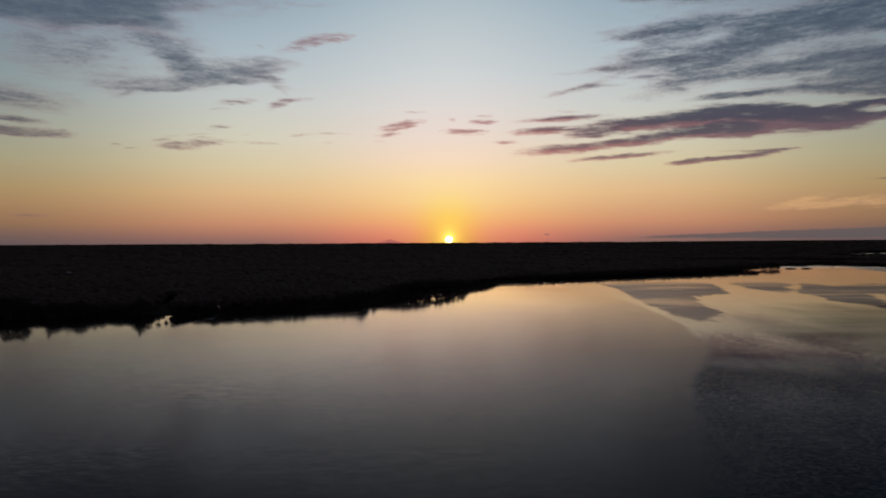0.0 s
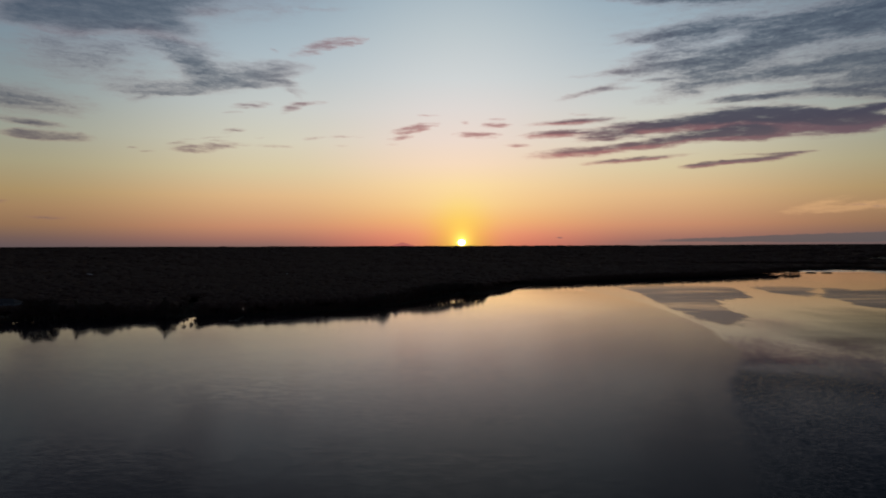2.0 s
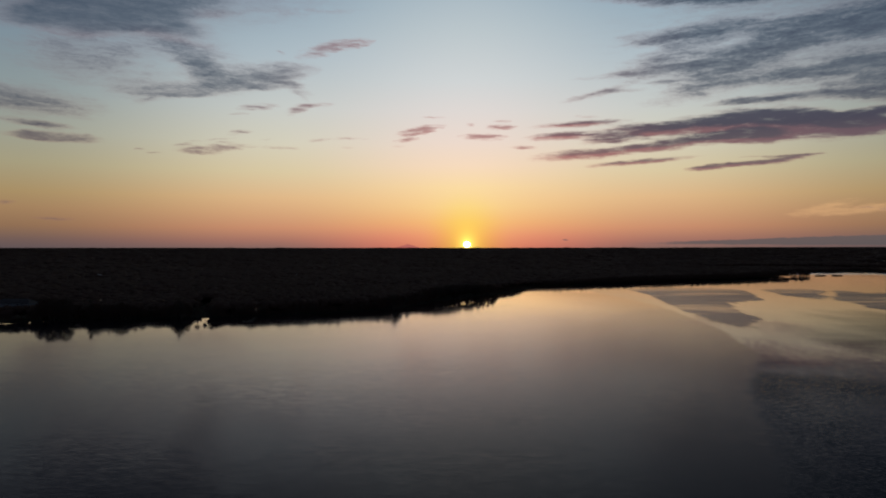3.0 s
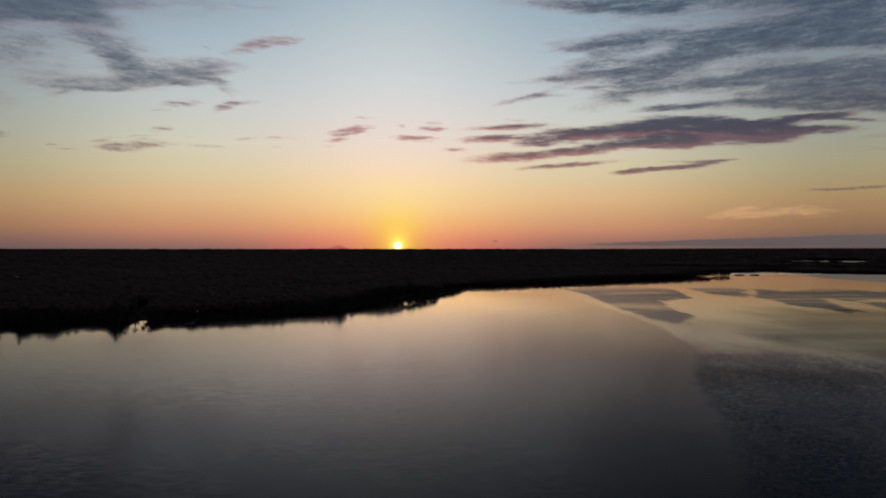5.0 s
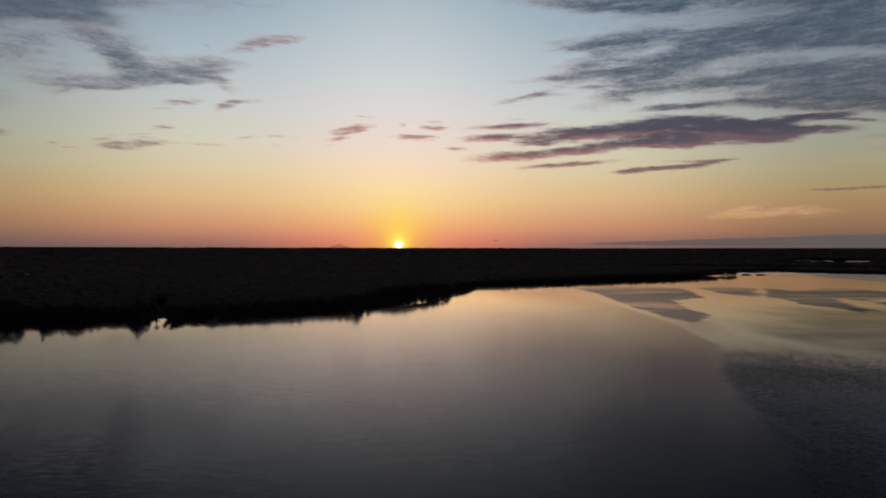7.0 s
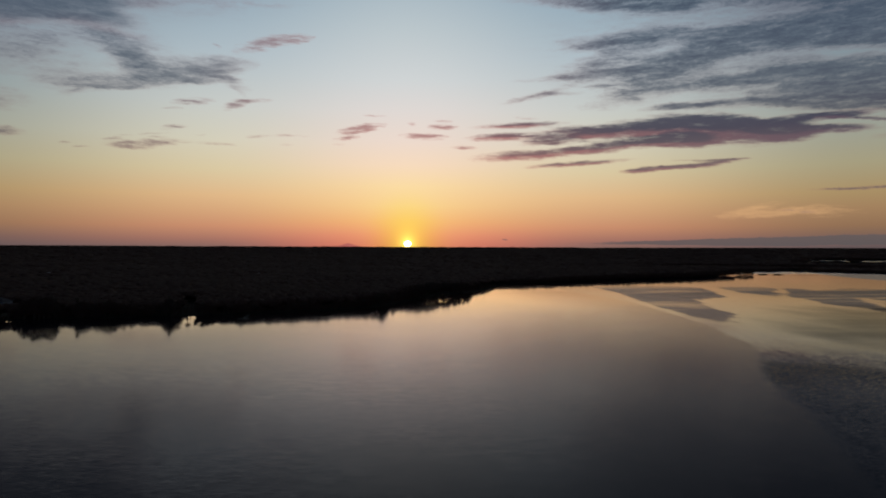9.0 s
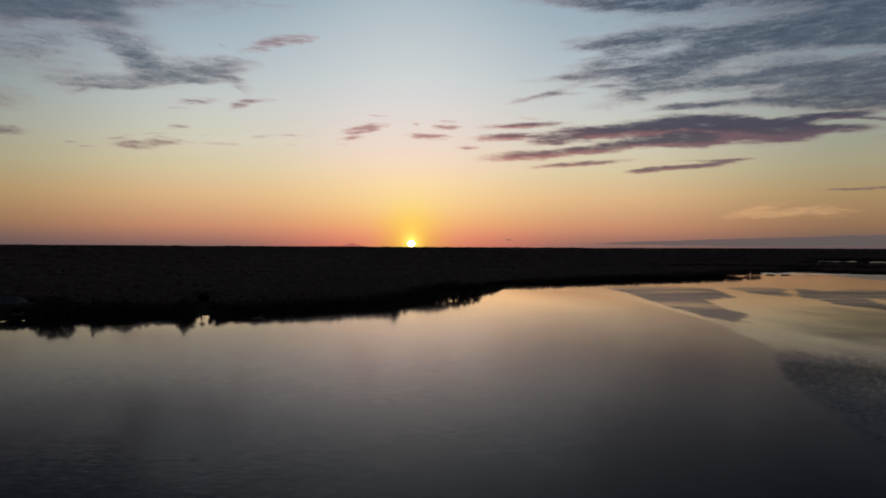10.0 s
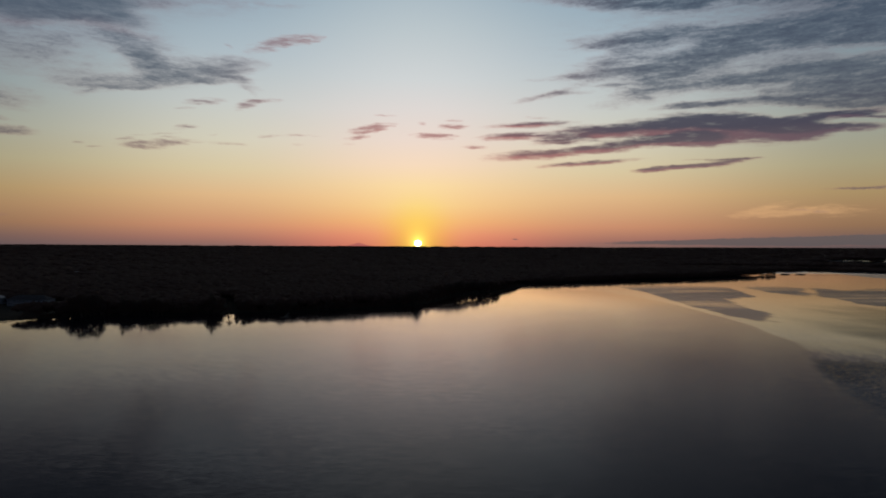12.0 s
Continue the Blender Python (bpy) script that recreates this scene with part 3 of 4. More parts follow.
OCT_F = np.array([(0, 1, 4), (1, 2, 4), (2, 3, 4), (3, 0, 4), (1, 0, 5), (2, 1, 5), (3, 2, 5), (0, 3, 5)])


def scatter(base_v, base_f, centres, sizes, rng, jag=0.35, stretch=None):
    """Many ragged clumps of one base form, as one set of corners and triangles."""
    n, k = len(centres), len(base_v)
    shape = base_v[None] * (1 + rng.uniform(-jag, jag, (n, k, 1)))
    a = rng.uniform(0, 2 * math.pi, n)
    c, s = np.cos(a)[:, None], np.sin(a)[:, None]
    x, y = shape[..., 0] * c - shape[..., 1] * s, shape[..., 0] * s + shape[..., 1] * c
    shape = np.stack((x, y, shape[..., 2]), -1) * np.asarray(sizes)[:, None, :]
    V = (shape + np.asarray(centres)[:, None, :]).reshape(-1, 3)
    F = (base_f[None] + (np.arange(n) * k)[:, None, None]).reshape(-1, 3)
    return V, F


# ---------------------------------------------------------------- the lie of the land
SHORE = np.array((
    (-900, 395), (-406, 519), (-360, 541), (-330, 549), (-291, 559), (-242, 570), (-197, 577), (-172, 590),
    (-128, 615), (-84, 652), (-66, 690), (-46, 755), (-15, 812), (20, 852), (42, 905), (73, 985), (99, 1052),
    (140, 1071), (250, 1147), (366, 1213), (496, 1287), (600, 1366), (652, 1403), (640, 1440), (622, 1490), (660, 1580),
    (800, 1640), (872, 1634), (928, 1698), (984, 1738), (990, 1690), (948, 1618), (1010, 1560), (1120, 1490), (1500, 1280), (2500, 760)), float)
LAKE = np.vstack((SHORE, ((2500, -1300), (-1500, -1300), (-1500, 240))))
RNG = np.random.default_rng(7)


def lake_distance(p):
    """How far each point lies inland of the lake's edge; negative on the water."""
    p = np.asarray(p, float)
    best = np.full(len(p), 1e9)
    inside = np.zeros(len(p), bool)
    for a, b in zip(LAKE, np.roll(LAKE, -1, 0)):
        ab = b - a
        u = np.clip(((p - a) @ ab) / (ab @ ab), 0, 1)
        best = np.minimum(best, np.hypot(*(p - a - u[:, None] * ab).T))
        cut = (a[1] > p[:, 1]) != (b[1] > p[:, 1])
        with np.errstate(divide="ignore", invalid="ignore"):
            inside ^= cut & (p[:, 0] < (b[0] - a[0]) * (p[:, 1] - a[1]) / (b[1] - a[1]) + a[0])
    return np.where(inside, -best, best)


def land_height(p, d=None):
    p = np.asarray(p, float)
    d = lake_distance(p) if d is None else d
    r = np.hypot(p[:, 0], p[:, 1])
    rise = np.clip((r - 1700) / 3000, 0, 1.2) ** 1.3 * 50
    bank = np.where(d < 0, np.maximum(d * 0.25, -2.5), 0.25 + 1.5 * (1 - np.exp(-np.maximum(d, 0) / 35)))
    return bank + rise + np.where(d > 20, 0.4 * np.sin(p[:, 0] / 31) * np.cos(p[:, 1] / 43), 0)


def axis(*spans):
    return np.unique(np.concatenate([np.arange(a, b, s) for a, b, s in spans]))


def sheet(xs, ys):
    """Corners and triangles of a level grid."""
    X, Y = np.meshgrid(xs, ys)
    w, h = len(xs), len(ys)
    i = (np.arange(h - 1)[:, None] * w + np.arange(w - 1)).ravel()
    return np.stack((X.ravel(), Y.ravel()), 1), np.vstack((np.column_stack((i, i + 1, i + w + 1)), np.column_stack((i, i + w + 1, i + w))))


def build_ground():
    P, F = sheet(axis((-4900, -900, 200), (-900, -460, 20), (-460, 720, 6), (720, 1200, 20), (1200, 4901, 185)),
                 axis((-4900, 300, 200), (300, 480, 20), (480, 1100, 6), (1100, 1700, 12), (1700, 4901, 100)))
    ob = new("ground", mesh_from("ground", np.column_stack((P, land_height(P))), F, SOIL, True))
    tagged(ob, "dark wooded lowland with grassy lakeside banks", "ground", kind="structure")


def build_lake():
    """The water, with the reach of each kind of wind stored on it."""
    P, F = sheet(axis((-1560, -200, 80), (-200, 20, 20), (20, 240, 3), (240, 720, 6), (720, 1200, 20), (1200, 2561, 80)),
                 axis((-1360, 100, 80), (100, 420, 4), (420, 1040, 8), (1040, 1691, 25)))
    me = mesh_from("water", np.column_stack((P, np.zeros(len(P)))), F, WATER)
    east = BREEZE_EDGE + ((3000, -1400), (3000, 1700), (150, 1700))
    for name, values in (("ruffle", reach_into(P, RUFFLES)), ("veil", reach_into(P, VEIL)), ("strand", reach_into(P, STRAND)), ("lee", reach_into(P, (east,)))):
        layer = me.attributes.new(name, "FLOAT", "POINT")
        layer.data.foreach_set("value", values.astype(np.float32))
    tagged(new("water", me), "calm lake with wind-rippled patches mirroring the dawn sky", "water", kind="structure")


def flat_sheet(name, outline, z, mat):
    bm = bmesh.new()
    bm.faces.new([bm.verts.new((x, y, z)) for x, y in outline])
    me = bpy.data.meshes.new(name)
    bm.to_mesh(me)
    bm.free()
    me.materials.append(mat)
    return new(name, me)


build_ground()
build_lake()

# a flooded field far behind the lake
FIELD = Vector((1560, 2130))
bearing = math.atan2(FIELD.x, FIELD.y)
rim = []
for k in range(40):
    a = 2 * math.pi * k / 40
    u = 780 * math.cos(a) * (1 + 0.10 * math.sin(3 * a))
    v = 150 * math.sin(a) * (1 + 0.25 * math.sin(5 * a + 1))
    rim.append((FIELD.x + u * math.cos(bearing) + v * math.sin(bearing) + 415, FIELD.y - u * math.sin(bearing) + v * math.cos(bearing) - 262))
pond = flat_sheet("far_water", rim, 16.5, RUFFLED)
tagged(pond, "thin pale sheet of far standing water", "water", kind="structure")

# ---------------------------------------------------------------- trees


def tree_form(seed, kind, tufts):
    """One tree of height 1: (trunk corners, triangles), (crown corners, triangles)."""
    rng = np.random.default_rng(seed)
    lean = rng.uniform(-0.05, 0.05, 2)
    hub = [(lean[0] * t + 0.01 * math.sin(5 * t + seed), lean[1] * t, t * 0.9) for t in np.linspace(0, 1, 7)]
    V, F = tube(hub, [0.026 * (1 - 0.85 * t) + 0.003 for t in np.linspace(0, 1, 7)], 7)
    V, F = list(V), list(F)
    lobes = []
    if kind == "broad":
        count, base = 11, 0.26
    elif kind == "spire":
        count, base = 12, 0.10
    elif kind == "pine":
        count, base = 9, 0.62
    elif kind == "grove":
        count, base = 12, 0.56
    else:
        count, base = 7, 0.05
    for i in range(count):
        t = base + (0.90 - base) * (i + rng.uniform(0, 0.8)) / count
        a = i * 2.4 + rng.uniform(-0.5, 0.5)
        if kind == "spire":
            reach = 0.19 * (1 - t) + 0.015
            size = (0.09 * (1 - t) + 0.035, 0.07)
        elif kind == "grove":
            reach = 0.17 * math.sin(math.pi * min(1, (t - base) / (1 - base) * 0.8 + 0.25))
            size = (0.12, 0.065)
        elif kind == "pine":
            reach = 0.17 * math.sin(math.pi * min(1, (t - base) / (1 - base) + 0.22))
            size = (0.10, 0.055)
        elif kind == "broad":
            reach = 0.24 * math.sin(math.pi * min(1, (t - base) / (1 - base) * 0.85 + 0.2))
            size = (0.145, 0.105)
        else:
            reach, size = 0.4 * (1 - t * 0.6), (0.25, 0.2)
        p0 = Vector((lean[0] * t, lean[1] * t, t * 0.9 - 0.06))
        p1 = Vector((lean[0] * t + reach * math.cos(a), lean[1] * t + reach * math.sin(a), t + rng.uniform(-0.01, 0.04)))
        mid = (p0 + p1) / 2 + Vector((0, 0, -0.015))
        v, f = tube([p0, mid, p1], [0.010, 0.007, 0.003], 4)
        F += [tuple(q + len(V) for q in tri) for tri in f]
        V += v
        lobes.append((p1, size))
    lobes.append((Vector((lean[0], lean[1], 0.93)), (0.03, 0.07) if kind == "spire" else (0.11, 0.07)))
    C, S = [], []
    for i in range(tufts):
        p, (w, h) = lobes[i % len(lobes)]
        d = rng.normal(size=3)
        d *= rng.uniform(0.35, 1.0) ** 0.6 / np.linalg.norm(d)
        C.append((p.x + d[0] * w, p.y + d[1] * w, p.z + d[2] * h))
        s = rng.uniform(0.022, 0.050) * (0.75 if kind in ("spire", "pine") else 1.0)
        S.append((s, s * rng.uniform(0.7, 1.1), s * rng.uniform(0.45, 0.8)))
    return (V, F), scatter(OCT_V, OCT_F, C, S, rng)


TREES = []
for seed, kind, tufts in ((1, "broad", 330), (2, "broad", 300), (3, "broad", 280), (4, "spire", 260), (5, "spire", 240),
                          (6, "pine", 210), (7, "pine", 200), (10, "grove", 400), (11, "grove", 380), (8, "bush", 150), (9, "bush", 130)):
    trunk, crown = tree_form(seed, kind, tufts)
    needles = kind in ("spire", "pine", "grove")
    TREES.append((kind, mesh_from("trunk", *trunk, BARK, True), mesh_from("crown", *crown, PINE if needles else FOLIAGE)))

TREE_WORDS = {"broad": ("tree", "dark broad-crowned tree standing on the lake bank", "tree"),
              "spire": ("conifer_tree", "slender pointed conifer standing on the lake bank", "tree"),
              "pine": ("pine_tree", "tall bare-stemmed pine standing on the lake bank", "tree"),
              "grove": ("pine_tree", "bare-stemmed pine with a dense flat crown on the bank", "tree"),
              "bush": ("shrub", "low dark shrub at the water's edge", "shrub")}


def plant(kind, x, y, h, spin, pick, widen=1.0):
    """A tree of its own: trunk and crown."""
    choice = [t for t in TREES if t[0] == kind]
    _, trunk, crown = choice[pick % len(choice)]
    name, label, category = TREE_WORDS[kind]
    z = float(land_height([(x, y)])[0]) - 0.1
    root = new(name)
    root.matrix_basis = pose(x, y, z, 0, 0, spin) @ Matrix.Diagonal((h * widen, h * widen, h, 1))
    tagged(root, label, category, group="trees along the lake shore")
    for n_, me in (("trunk", trunk), ("crown", crown)):
        ob = new(n_, me)
        ob.parent = root
    return root


# open ground behind the shore, where yards and houses lie: x, y, radius
CLEARINGS = ((-252, 598, 9), (-260, 620, 10), (-269, 645, 11), (-279, 672, 11), (-289, 700, 11), (-464, 592, 66), (-13, 850, 10), (-12, 880, 11), (-10, 915, 12), (-8, 955, 13),
             (-660, 1120, 30), (-404, 612, 24), (-734, 1265, 30), (-340, 1262, 28))

# height of the shore trees by x
HEIGHT_X = (-409, -398, -392, -384, -379, -376, -371, -362, -357, -349, -344, -340, -337, -330, -326, -320, -305, -297, -283, -275, -267, -262, -257, -248, -240, -228, -222, -213, -200,
            -190, -183, -176, -165, -150, -135, -127, -110, -90, -83, -74, -68, -45, -28, 0, 22, 34, 66, 92, 115, 133, 250, 366, 429, 660)
HEIGHT_H = (0, 2.0, 7.0, 7.5, 3.0, 3.5, 9, 15.5, 16.0, 16.5, 15, 7, 5, 6, 14, 11.5, 12, 10, 6.5, 7, 9, 10, 9, 4.7, 11.5, 9, 2.5, 7.5, 9,
            8.5, 4.5, 3, 8, 8.5, 5.5, 5.4, 8, 11.5, 14.5, 12.5, 7, 15.5, 16, 15, 12, 4.5, 5, 2, 7, 9.7, 12, 13.5, 13, 15)


def along_shore(step):
    """Points every step metres on the shore, with the way inland."""
    for a, b in zip(SHORE[:-1], SHORE[1:]):
        d = b - a
        size = np.hypot(*d)
        normal = np.array((-d[1], d[0])) / size
        for k in range(int(size / step)):
            yield a + d * (k + 0.5) * step / size, normal


def build_shore_trees():
    rnd = random.Random(11)
    count = 0
    for p, inland in along_shore(3.4):
        x = p[0]
        if not -400 < x < 140 or count > 300:
            continue
        h = float(np.interp(x, HEIGHT_X, HEIGHT_H)) * rnd.uniform(0.88, 1.12) * (1.12 if x < -150 else 1.0)
        if h < 0.8:
            continue
        q = p + inland * rnd.uniform(1.5, 6.0)
        gap_a = -250 < x < -234
        trunks = -44 < x < 4
        if gap_a:
            continue
        if h < 3.5:
            kind, wide = "bush", 1.2
        elif trunks:
            kind, wide = "grove", rnd.uniform(0.95, 1.2)
        else:
            kind, wide = rnd.choice(("broad", "broad", "broad", "spire", "pine")), rnd.uniform(0.95, 1.25)
        plant(kind, q[0], q[1], h, rnd.uniform(0, 360), rnd.randrange(9), wide)
        count += 1
    # tall single trees that stand out of the row
    for kind, x, y, h, wide in (("spire", -259, 568, 18.5, 1.5), ("broad", -259, 571, 15.0, 1.0), ("broad", -263, 568, 14.5, 1.0), ("broad", -255, 571, 12.5, 1.0), ("spire", -328, 553, 17.5, 1.5), ("broad", -326, 556, 13.5, 1.1), ("broad", -331, 555, 12.0, 1.0),
                                ("broad", -366, 544, 15.0, 1.0), ("broad", -359, 546, 18.5, 1.2), ("broad", -351, 549, 18.0, 1.1), ("spire", -346, 550, 15.5, 1.2),
                                ("broad", -84, 657, 15, 0.9), ("spire", -46, 762, 16.5, 0.9), ("pine", -247, 573, 11.0, 1.1), ("pine", -236, 575, 11.4, 1.3), ("grove", -240, 574, 9.5, 0.8),
                                ("broad", -231, 575, 9.5, 1.1), ("broad", -226, 576, 7.0, 1.2), ("bush", -251, 571, 4.8, 1.3)):
        plant(kind, x, y, h, rnd.uniform(0, 360), rnd.randrange(9), wide)


build_shore_trees()


def mound(name, x, y, half_x, half_y, label, category):
    bm = bmesh.new()
    bmesh.ops.create_icosphere(bm, subdivisions=3, radius=1.0)
    for v in bm.verts:
        k = 1 + 0.18 * noise.noise(v.co * 2.1 + Vector((x, y, 0)))
        v.co = Vector((v.co.x * half_x * k, v.co.y * half_y * k, v.co.z * 0.9))
    me = bpy.data.meshes.new(name)
    bm.to_mesh(me)
    bm.free()
    me.materials.append(SOIL)
    ob = new(name, me)
    ob.location = (x, y, -0.1)
    return tagged(ob, label, category)


def build_islet():
    """A clump of trees on a mound of its own, just off the wooded point."""
    mound("islet", 688, 1428, 19, 12, "small dark islet just off the wooded point", "islet")
    rng = np.random.default_rng(12)
    for i in range(24):
        x, y = 672 + 1.4 * i + rng.uniform(-1, 1), 1428 + rng.uniform(-6, 7)
        kind = ("broad", "pine", "broad", "spire")[i % 4]
        tree = plant(kind, x, y, rng.uniform(8.0, 12.5), x * 37 % 360, int(x), rng.uniform(1.15, 1.5))
        tree.location.z = 0.45
    for x, y, h in ((668, 1420, 5.0), (662, 1414, 6.5), (657, 1408, 8.0), (664, 1426, 7.0)):
        tree = plant("bush" if h < 6 else "broad", x, y, h, x * 37 % 360, int(x), 1.3)
        tree.location.z = 0.3


def build_reflection_bars():
    """Low dark blades added off the far shore in place of mirrored tree clumps."""
    rng = np.random.default_rng(21)
    for cx, cy, half in ((746, 1464, 12), (780, 1462, 12)):
        V, F = [], []
        for i in range(700):
            a, r = rng.uniform(0, 2 * math.pi), math.sqrt(rng.uniform(0, 1))
            x, y = half * r * math.cos(a), 5 * r * math.sin(a)
            w, h, lean = rng.uniform(0.05, 0.16), rng.uniform(1.3, 3.1) * (1.1 - 0.6 * r * r), rng.uniform(-0.25, 0.25, 2)
            k = len(V)
            V += [(x - w, y, -0.4), (x + w, y, -0.4), (x + lean[0] + w * 0.7, y + lean[1], h * 0.7), (x - w * 0.5 + lean[0], y + lean[1], h * 0.7), (x + lean[0] * 1.5, y + lean[1] * 1.5, h)]
            F += [(k, k + 1, k + 2), (k, k + 2, k + 3), (k + 3, k + 2, k + 4)]
        ob = new("reed_bed", mesh_from("reed_bed", V, F, FOLIAGE))
        ob.location = (cx, cy, 0)
        tagged(ob, "low dark bar of blades standing in for mirrored trees on the lake", "reeds", kind="stuff")


build_reflection_bars()
build_islet()
plant("broad", 953, 1668, 11.0, 70, 953, 1.5)
plant("bush", 961, 1672, 5.5, 20, 961, 1.4)


def clear_of(P, margin=0.0):
    keep = np.ones(len(P), bool)
    for x, y, r in CLEARINGS:
        keep &= np.hypot(P[:, 0] - x, P[:, 1] - y) > r + margin
    return keep


def build_far_shore_trees():
    """The belt of trees along the lake past the counted ones, too many to tell apart."""
    pts, hs = [], []
    rng = np.random.default_rng(5)
    for p, inland in along_shore(3.0):
        for row in range(5):
            q = p + inland * (3 + 6.5 * row + rng.uniform(-2.5, 2.5)) + rng.uniform(-1.5, 1.5, 2)
            if row < 2 and -400 < p[0] < 140:
                continue
            if p[0] < -377 and not p[0] < -480:
                continue
            h = np.interp(p[0], HEIGHT_X, HEIGHT_H) if p[0] < 655 and p[1] < 1425 else (7.0 if 840 < p[0] < 875 or 905 < p[0] < 925 else 3.0)
            pts.append(q)
            hs.append(max(2.0, h) * rng.uniform(0.6, 1.0) * (1.0 if row < 2 else 0.9))
    P, Hh = np.array(pts), np.array(hs)
    keep = clear_of(P) & (lake_distance(P) > 1.0)
    P, Hh = P[keep], Hh[keep]
    Z = land_height(P)
    C, S = [], []
    for (x, y), z, h in zip(P, Z, Hh):
        for k in range(12):
            t = rng.uniform(0.22, 0.95)
            w = 0.20 * h * math.sin(math.pi * min(1, t * 0.8 + 0.15))
            a = rng.uniform(0, 6.283)
            r = w * rng.uniform(0.2, 1.0)
            C.append((x + r * math.cos(a), y + r * math.sin(a), z + h * t * 0.95))
            s = h * rng.uniform(0.07, 0.13)
            S.append((s, s, s * rng.uniform(0.6, 1.0)))
    V, F = scatter(ICO_V, ICO_F, np.array(C), np.array(S), rng, 0.4)
    ob = new("shore_woods", mesh_from("shore_woods", V, F, FOLIAGE, True))
    tagged(ob, "dark belt of trees crowding the lake shore", "trees", kind="stuff")


def build_forest():
    """The wood that runs from the lake to the horizon."""
    rng = np.random.default_rng(3)
    pts, sizes = [], []
    r = 480.0
    while r < 4780:
        gap = max(6.0, r / 110)
        count = int(2.0 * r / gap)
        a = np.linspace(-0.95, 0.90, count) + rng.uniform(-0.5, 0.5, count) * gap / r
        rr = r + rng.uniform(-0.5, 0.5, count) * gap
        pts.append(np.stack((rr * np.sin(a) - 30, rr * np.cos(a)), 1))
        sizes.append(np.full(count, gap))
        r += gap * 0.92
    P, G = np.vstack(pts), np.concatenate(sizes)
    d = lake_distance(P)
    keep = (d > 22) & clear_of(P, 4)
    # the open fields round the far water
    u = (P[:, 0] - 2030) * math.cos(bearing) - (P[:, 1] - 1830) * math.sin(bearing)
    v = (P[:, 0] - 2030) * math.sin(bearing) + (P[:, 1] - 1830) * math.cos(bearing)
    field = (np.abs(u) < 830) & (v > -430) & (v < 190)
    keep &= ~field | (rng.uniform(size=len(P)) < 0.05)
    P, G, d = P[keep], G[keep], d[keep]
    Z = land_height(P, d)
    h = rng.uniform(8.5, 12.0, len(P)) + 2.0 * np.sin(P[:, 0] / 90) * np.cos(P[:, 1] / 70)
    dist = np.hypot(P[:, 0], P[:, 1])
    h = np.where(dist > 3500, np.minimum(h, 11.5), h)
    h = np.where((P[:, 0] > 600) & (P[:, 1] > 1430) & (dist < 2100), h * 0.5, h)
    C, S = [], []
    for k in range(3):
        off = rng.uniform(-0.3, 0.3, (len(P), 2)) * G[:, None]
        lift = rng.uniform(0.45, 0.75, len(P)) if k else np.full(len(P), 0.68)
        C.append(np.column_stack((P + off, Z + h * lift)))
        w = G * rng.uniform(0.75, 1.0, len(P))
        S.append(np.column_stack((w, w * rng.uniform(0.8, 1.2, len(P)), h * rng.uniform(0.22, 0.30, len(P)))))
    V, F = scatter(ICO_V, ICO_F, np.vstack(C), np.vstack(S), rng, 0.32)
    ob = new("forest", mesh_from("forest", V, F, FOLIAGE, True))
    tagged(ob, "dark unbroken forest canopy running to the horizon", "forest", kind="stuff")


build_far_shore_trees()
build_forest()


# ---------------------------------------------------------------- houses


def house(x, y, turn, w, d, h, roof_mat, label, windows=4, name="house"):
    root = new(name)
    root.matrix_basis = pose(x, y, float(land_height([(x, y)])[0]) - 0.05, 0, 0, turn)
    tagged(root, label, "house")
    part("wall", box(bmesh.new(), -w / 2, w / 2, -d / 2, d / 2, 0, h, 0.03), WALL, root)
    bm = bmesh.new()
    e, top = 0.6, h + d * 0.28
    ring = [bm.verts.new(c) for c in ((-w / 2 - e, -d / 2 - e, h), (w / 2 + e, -d / 2 - e, h), (w / 2 + e, d / 2 + e, h), (-w / 2 - e, d / 2 + e, h))]
    under = [bm.verts.new((v.co.x, v.co.y, h - 0.18)) for v in ring]
    r0, r1 = bm.verts.new((-w / 2 + d * 0.45, 0, top)), bm.verts.new((w / 2 - d * 0.45, 0, top))
    for f in ((ring[0], ring[1], r1, r0), (ring[1], ring[2], r1), (ring[2], ring[3], r0, r1), (ring[3], ring[0], r0), tuple(reversed(under))):
        bm.faces.new(f)
    for i in range(4):
        j = (i + 1) % 4
        bm.faces.new((under[i], under[j], ring[j], ring[i]))
    part("roof", bm, roof_mat, root)
    for i in range(windows):
        cx = -w / 2 + w * (i + 0.5) / windows
        if i == windows // 2:
            part("door", box(bmesh.new(), cx - 0.5, cx + 0.5, -d / 2 - 0.05, -d / 2 + 0.02, 0.05, 2.1, 0.01), TRIM, root)
            continue
        for z in ((1.0, h - 1.9) if h > 4.5 else (0.9,)):
            frame_part = part("window", box(bmesh.new(), cx - 0.85, cx + 0.85, -d / 2 - 0.06, -d / 2 + 0.02, z, z + 1.4, 0.01), TRIM, root)
            part("pane", box(bmesh.new(), cx - 0.75, cx + 0.75, -d / 2 - 0.075, -d / 2 - 0.055, z + 0.1, z + 1.3), GLASS, frame_part)
    return root


house(-450, 634, -4, 38, 14, 6.0, ROOF, "long pale blue-grey lakeside house above a dark lawn", 8)
house(-500, 655, 8, 22, 12, 6.0, PALE_ROOF, "pale house with a light roof beside trees", 5)
house(-407, 642, 14, 10, 8, 3.2, PALE_ROOF, "small pale outbuilding among dark trees", 3)
house(-665, 1143, 10, 16, 10, 5.4, PALE_ROOF, "distant white-roofed house half hidden in the forest", 4)
house(-734, 1288, -12, 14, 10, 5.4, PALE_ROOF, "distant white-roofed house half hidden in the forest", 4)
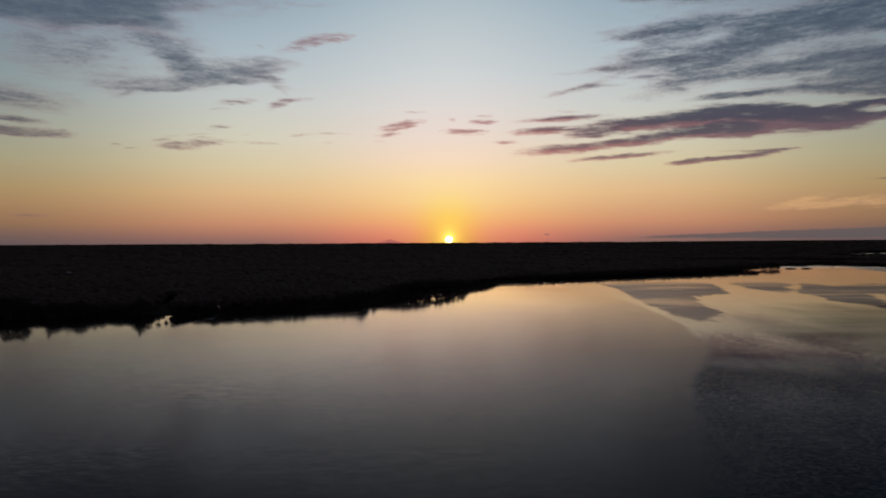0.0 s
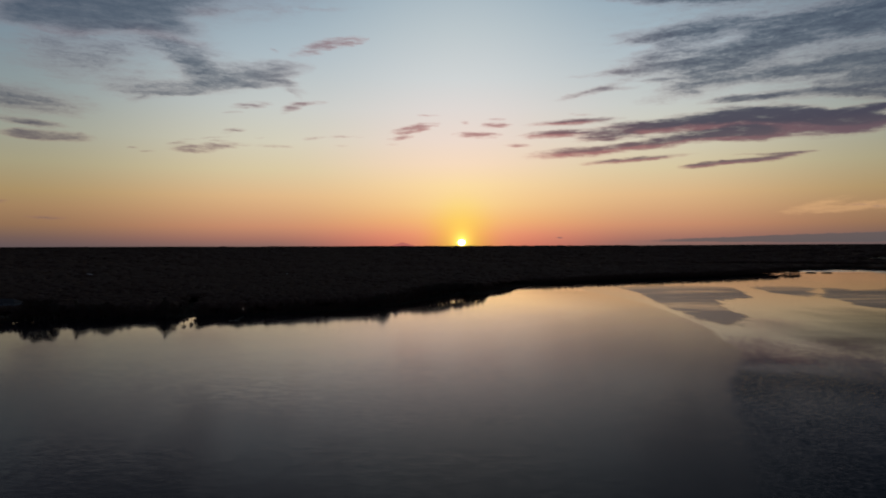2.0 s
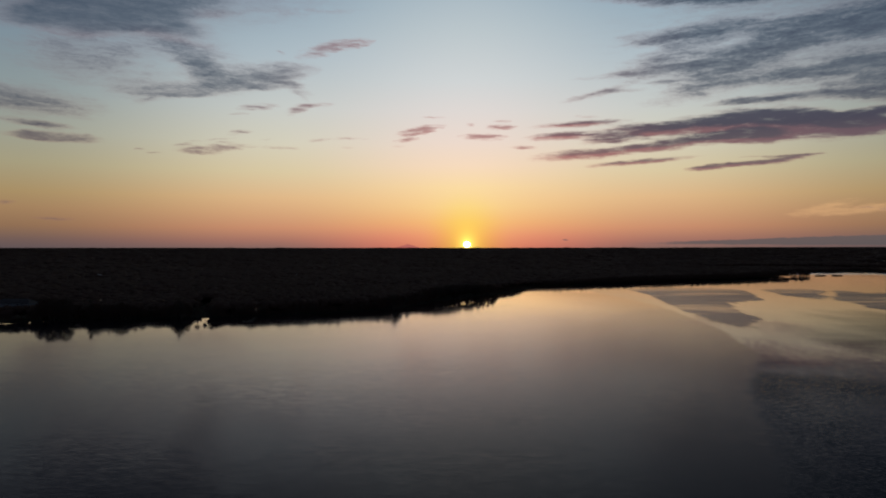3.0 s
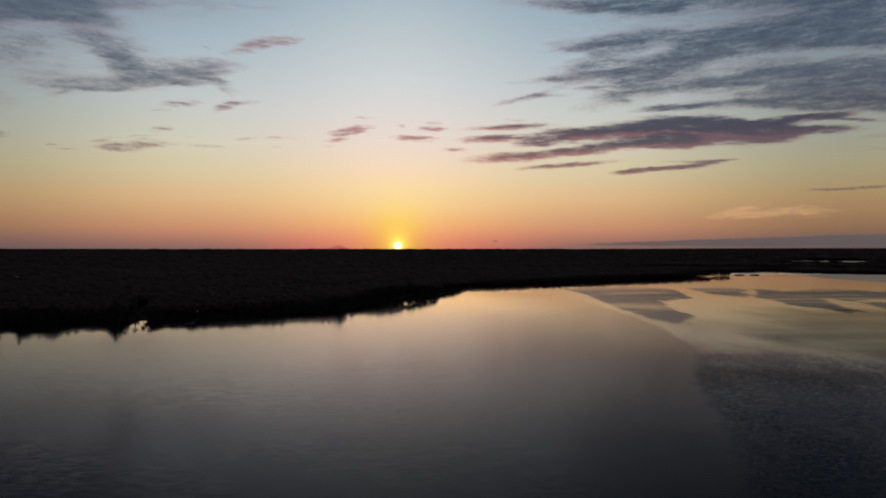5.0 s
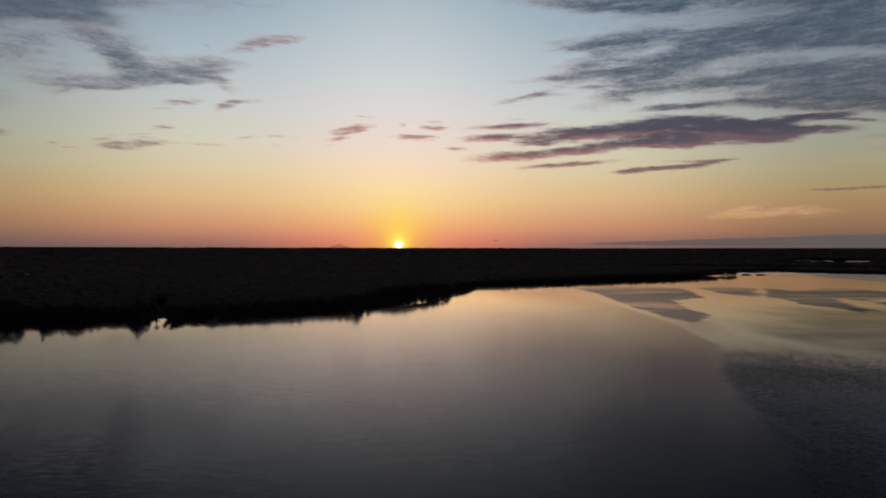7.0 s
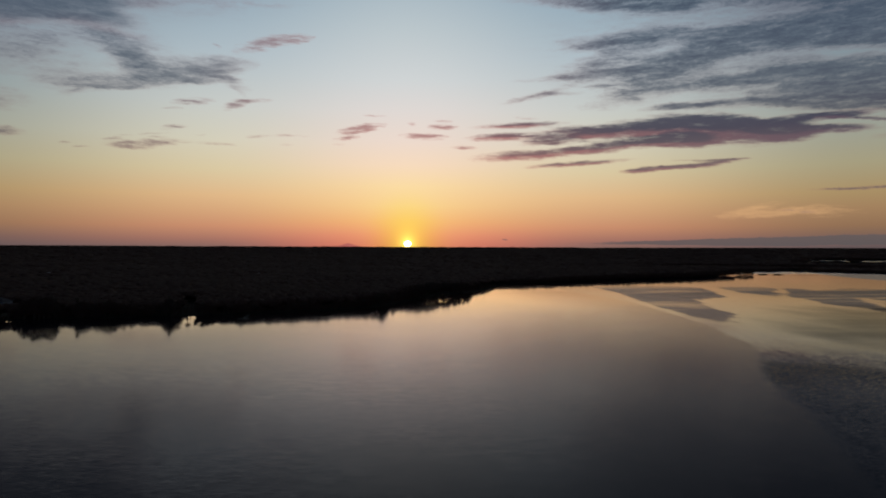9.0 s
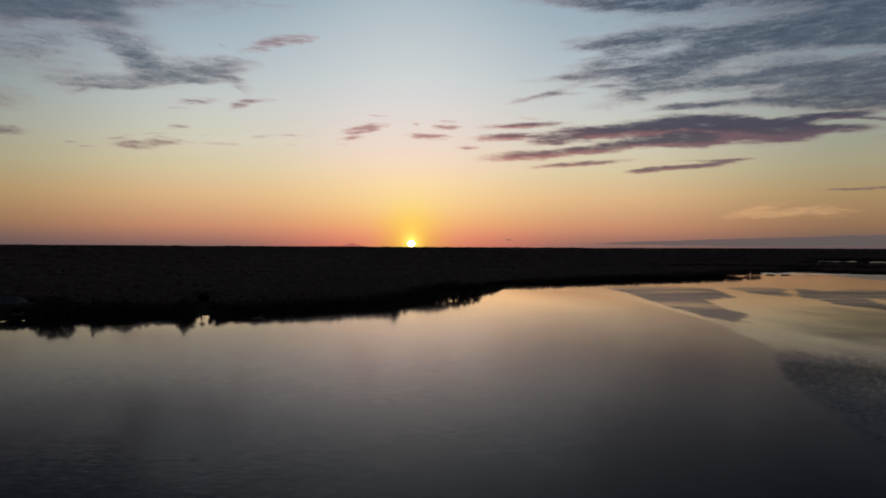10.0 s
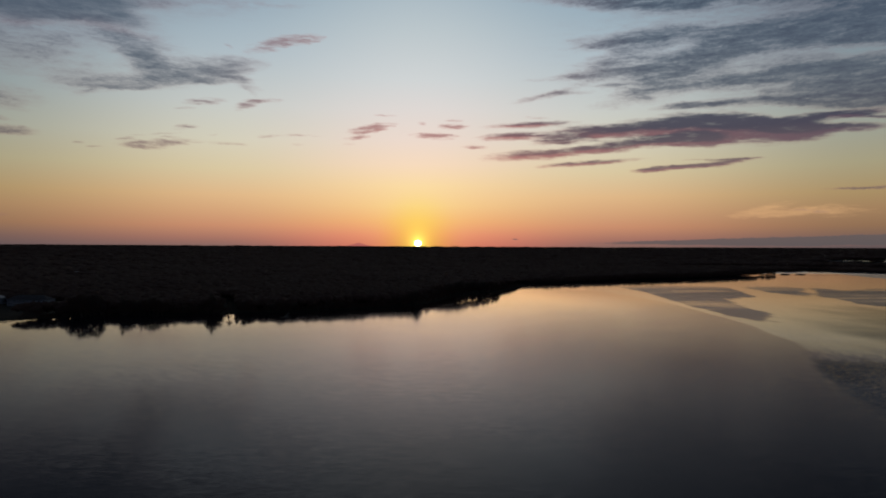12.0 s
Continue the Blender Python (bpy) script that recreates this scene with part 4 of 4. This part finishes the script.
house(-340, 1287, 20, 16, 10, 5.4, PALE_ROOF, "distant white-roofed house half hidden in the forest", 4)


# ---------------------------------------------------------------- docks and lamps


def dock(x, y, turn, length, width, head, label):
    """A walkway out from the bank with a platform across its end."""
    root = new("dock")
    root.matrix_basis = pose(x, y, 0, 0, 0, turn)
    tagged(root, label, "dock")
    bm = bmesh.new()
    for sx in (-width / 2 + 0.1, width / 2 - 0.2):
        box(bm, sx, sx + 0.1, -length, 0.5, 0.38, 0.54)
    part("beam", bm, POST, root)
    spots = [(0.0, -0.15 - 0.30 * i, width) for i in range(int(length / 0.30))]
    spots += [(0.0, -length - 0.15 - 0.30 * i, head) for i in range(10)]
    shared = {}
    for px, py, w in spots:
        if w not in shared:
            b = box(bmesh.new(), -w / 2, w / 2, -0.135, 0.135, 0.0, 0.05)
            shared[w] = bpy.data.meshes.new("plank")
            b.to_mesh(shared[w])
            b.free()
            # walkway planks are a darker tone than the platform's
            shared[w].materials.append(PLANK if w == head else DARK_PLANK)
        ob = new("plank", shared[w])
        ob.parent = root
        ob.location = (px, py, 0.545)
    post_v, post_f = tube([(0, 0, -2.4), (0, 0, 0.5), (0, 0, 1.15)], [0.13, 0.13, 0.12], 8)
    post_me = mesh_from("post", post_v + [(0, 0, 1.18)], post_f + [(16 + k, 16 + (k + 1) % 8, 24) for k in range(8)], POST, True)
    legs = [(s * (width / 2 + 0.12), -2.0 - i * 5.0) for i in range(int(length / 5)) for s in (-1, 1)]
    legs += [(s * (head / 2 + 0.12), -length - o) for s in (-1, 1) for o in (0.2, 2.8)]
    for px, py in legs:
        ob = new("post", post_me)
        ob.parent = root
        ob.location = (px, py, 0)
    return root


dock(-196, 578, 6, 33, 1.6, 8.5, "weathered grey wooden dock reaching out over the lake")
dock(-400, 521, -14, 9, 1.5, 5.0, "short dark wooden dock below a lawn")


def lamp_post(x, y, h, label):
    root = new("yard_lamp")
    root.matrix_basis = pose(x, y, float(land_height([(x, y)])[0]) - 0.05)
    tagged(root, label, "lamp")
    v, f = tube([(0, 0, 0), (0, 0, 0.3), (0, 0, 0.32), (0, 0, h)], [0.11, 0.11, 0.06, 0.045], 8)
    pole = new("pole", mesh_from("pole", v, f, STEEL, True))
    pole.parent = root
    v, f = tube([(0, 0, h - 0.02), (0, 0, h + 0.1), (0, 0, h + 1.9), (0, 0, h + 2.0)], [0.05, 0.08, 0.08, 0.02], 10)
    globe = new("lantern", mesh_from("lantern", v, f, LAMP, True))
    globe.parent = root
    tagged(globe, "glowing white lantern")
    return root


lamp_post(-197.6, 582.5, 5.2, "lit white lantern on a tall steel post by the shore")
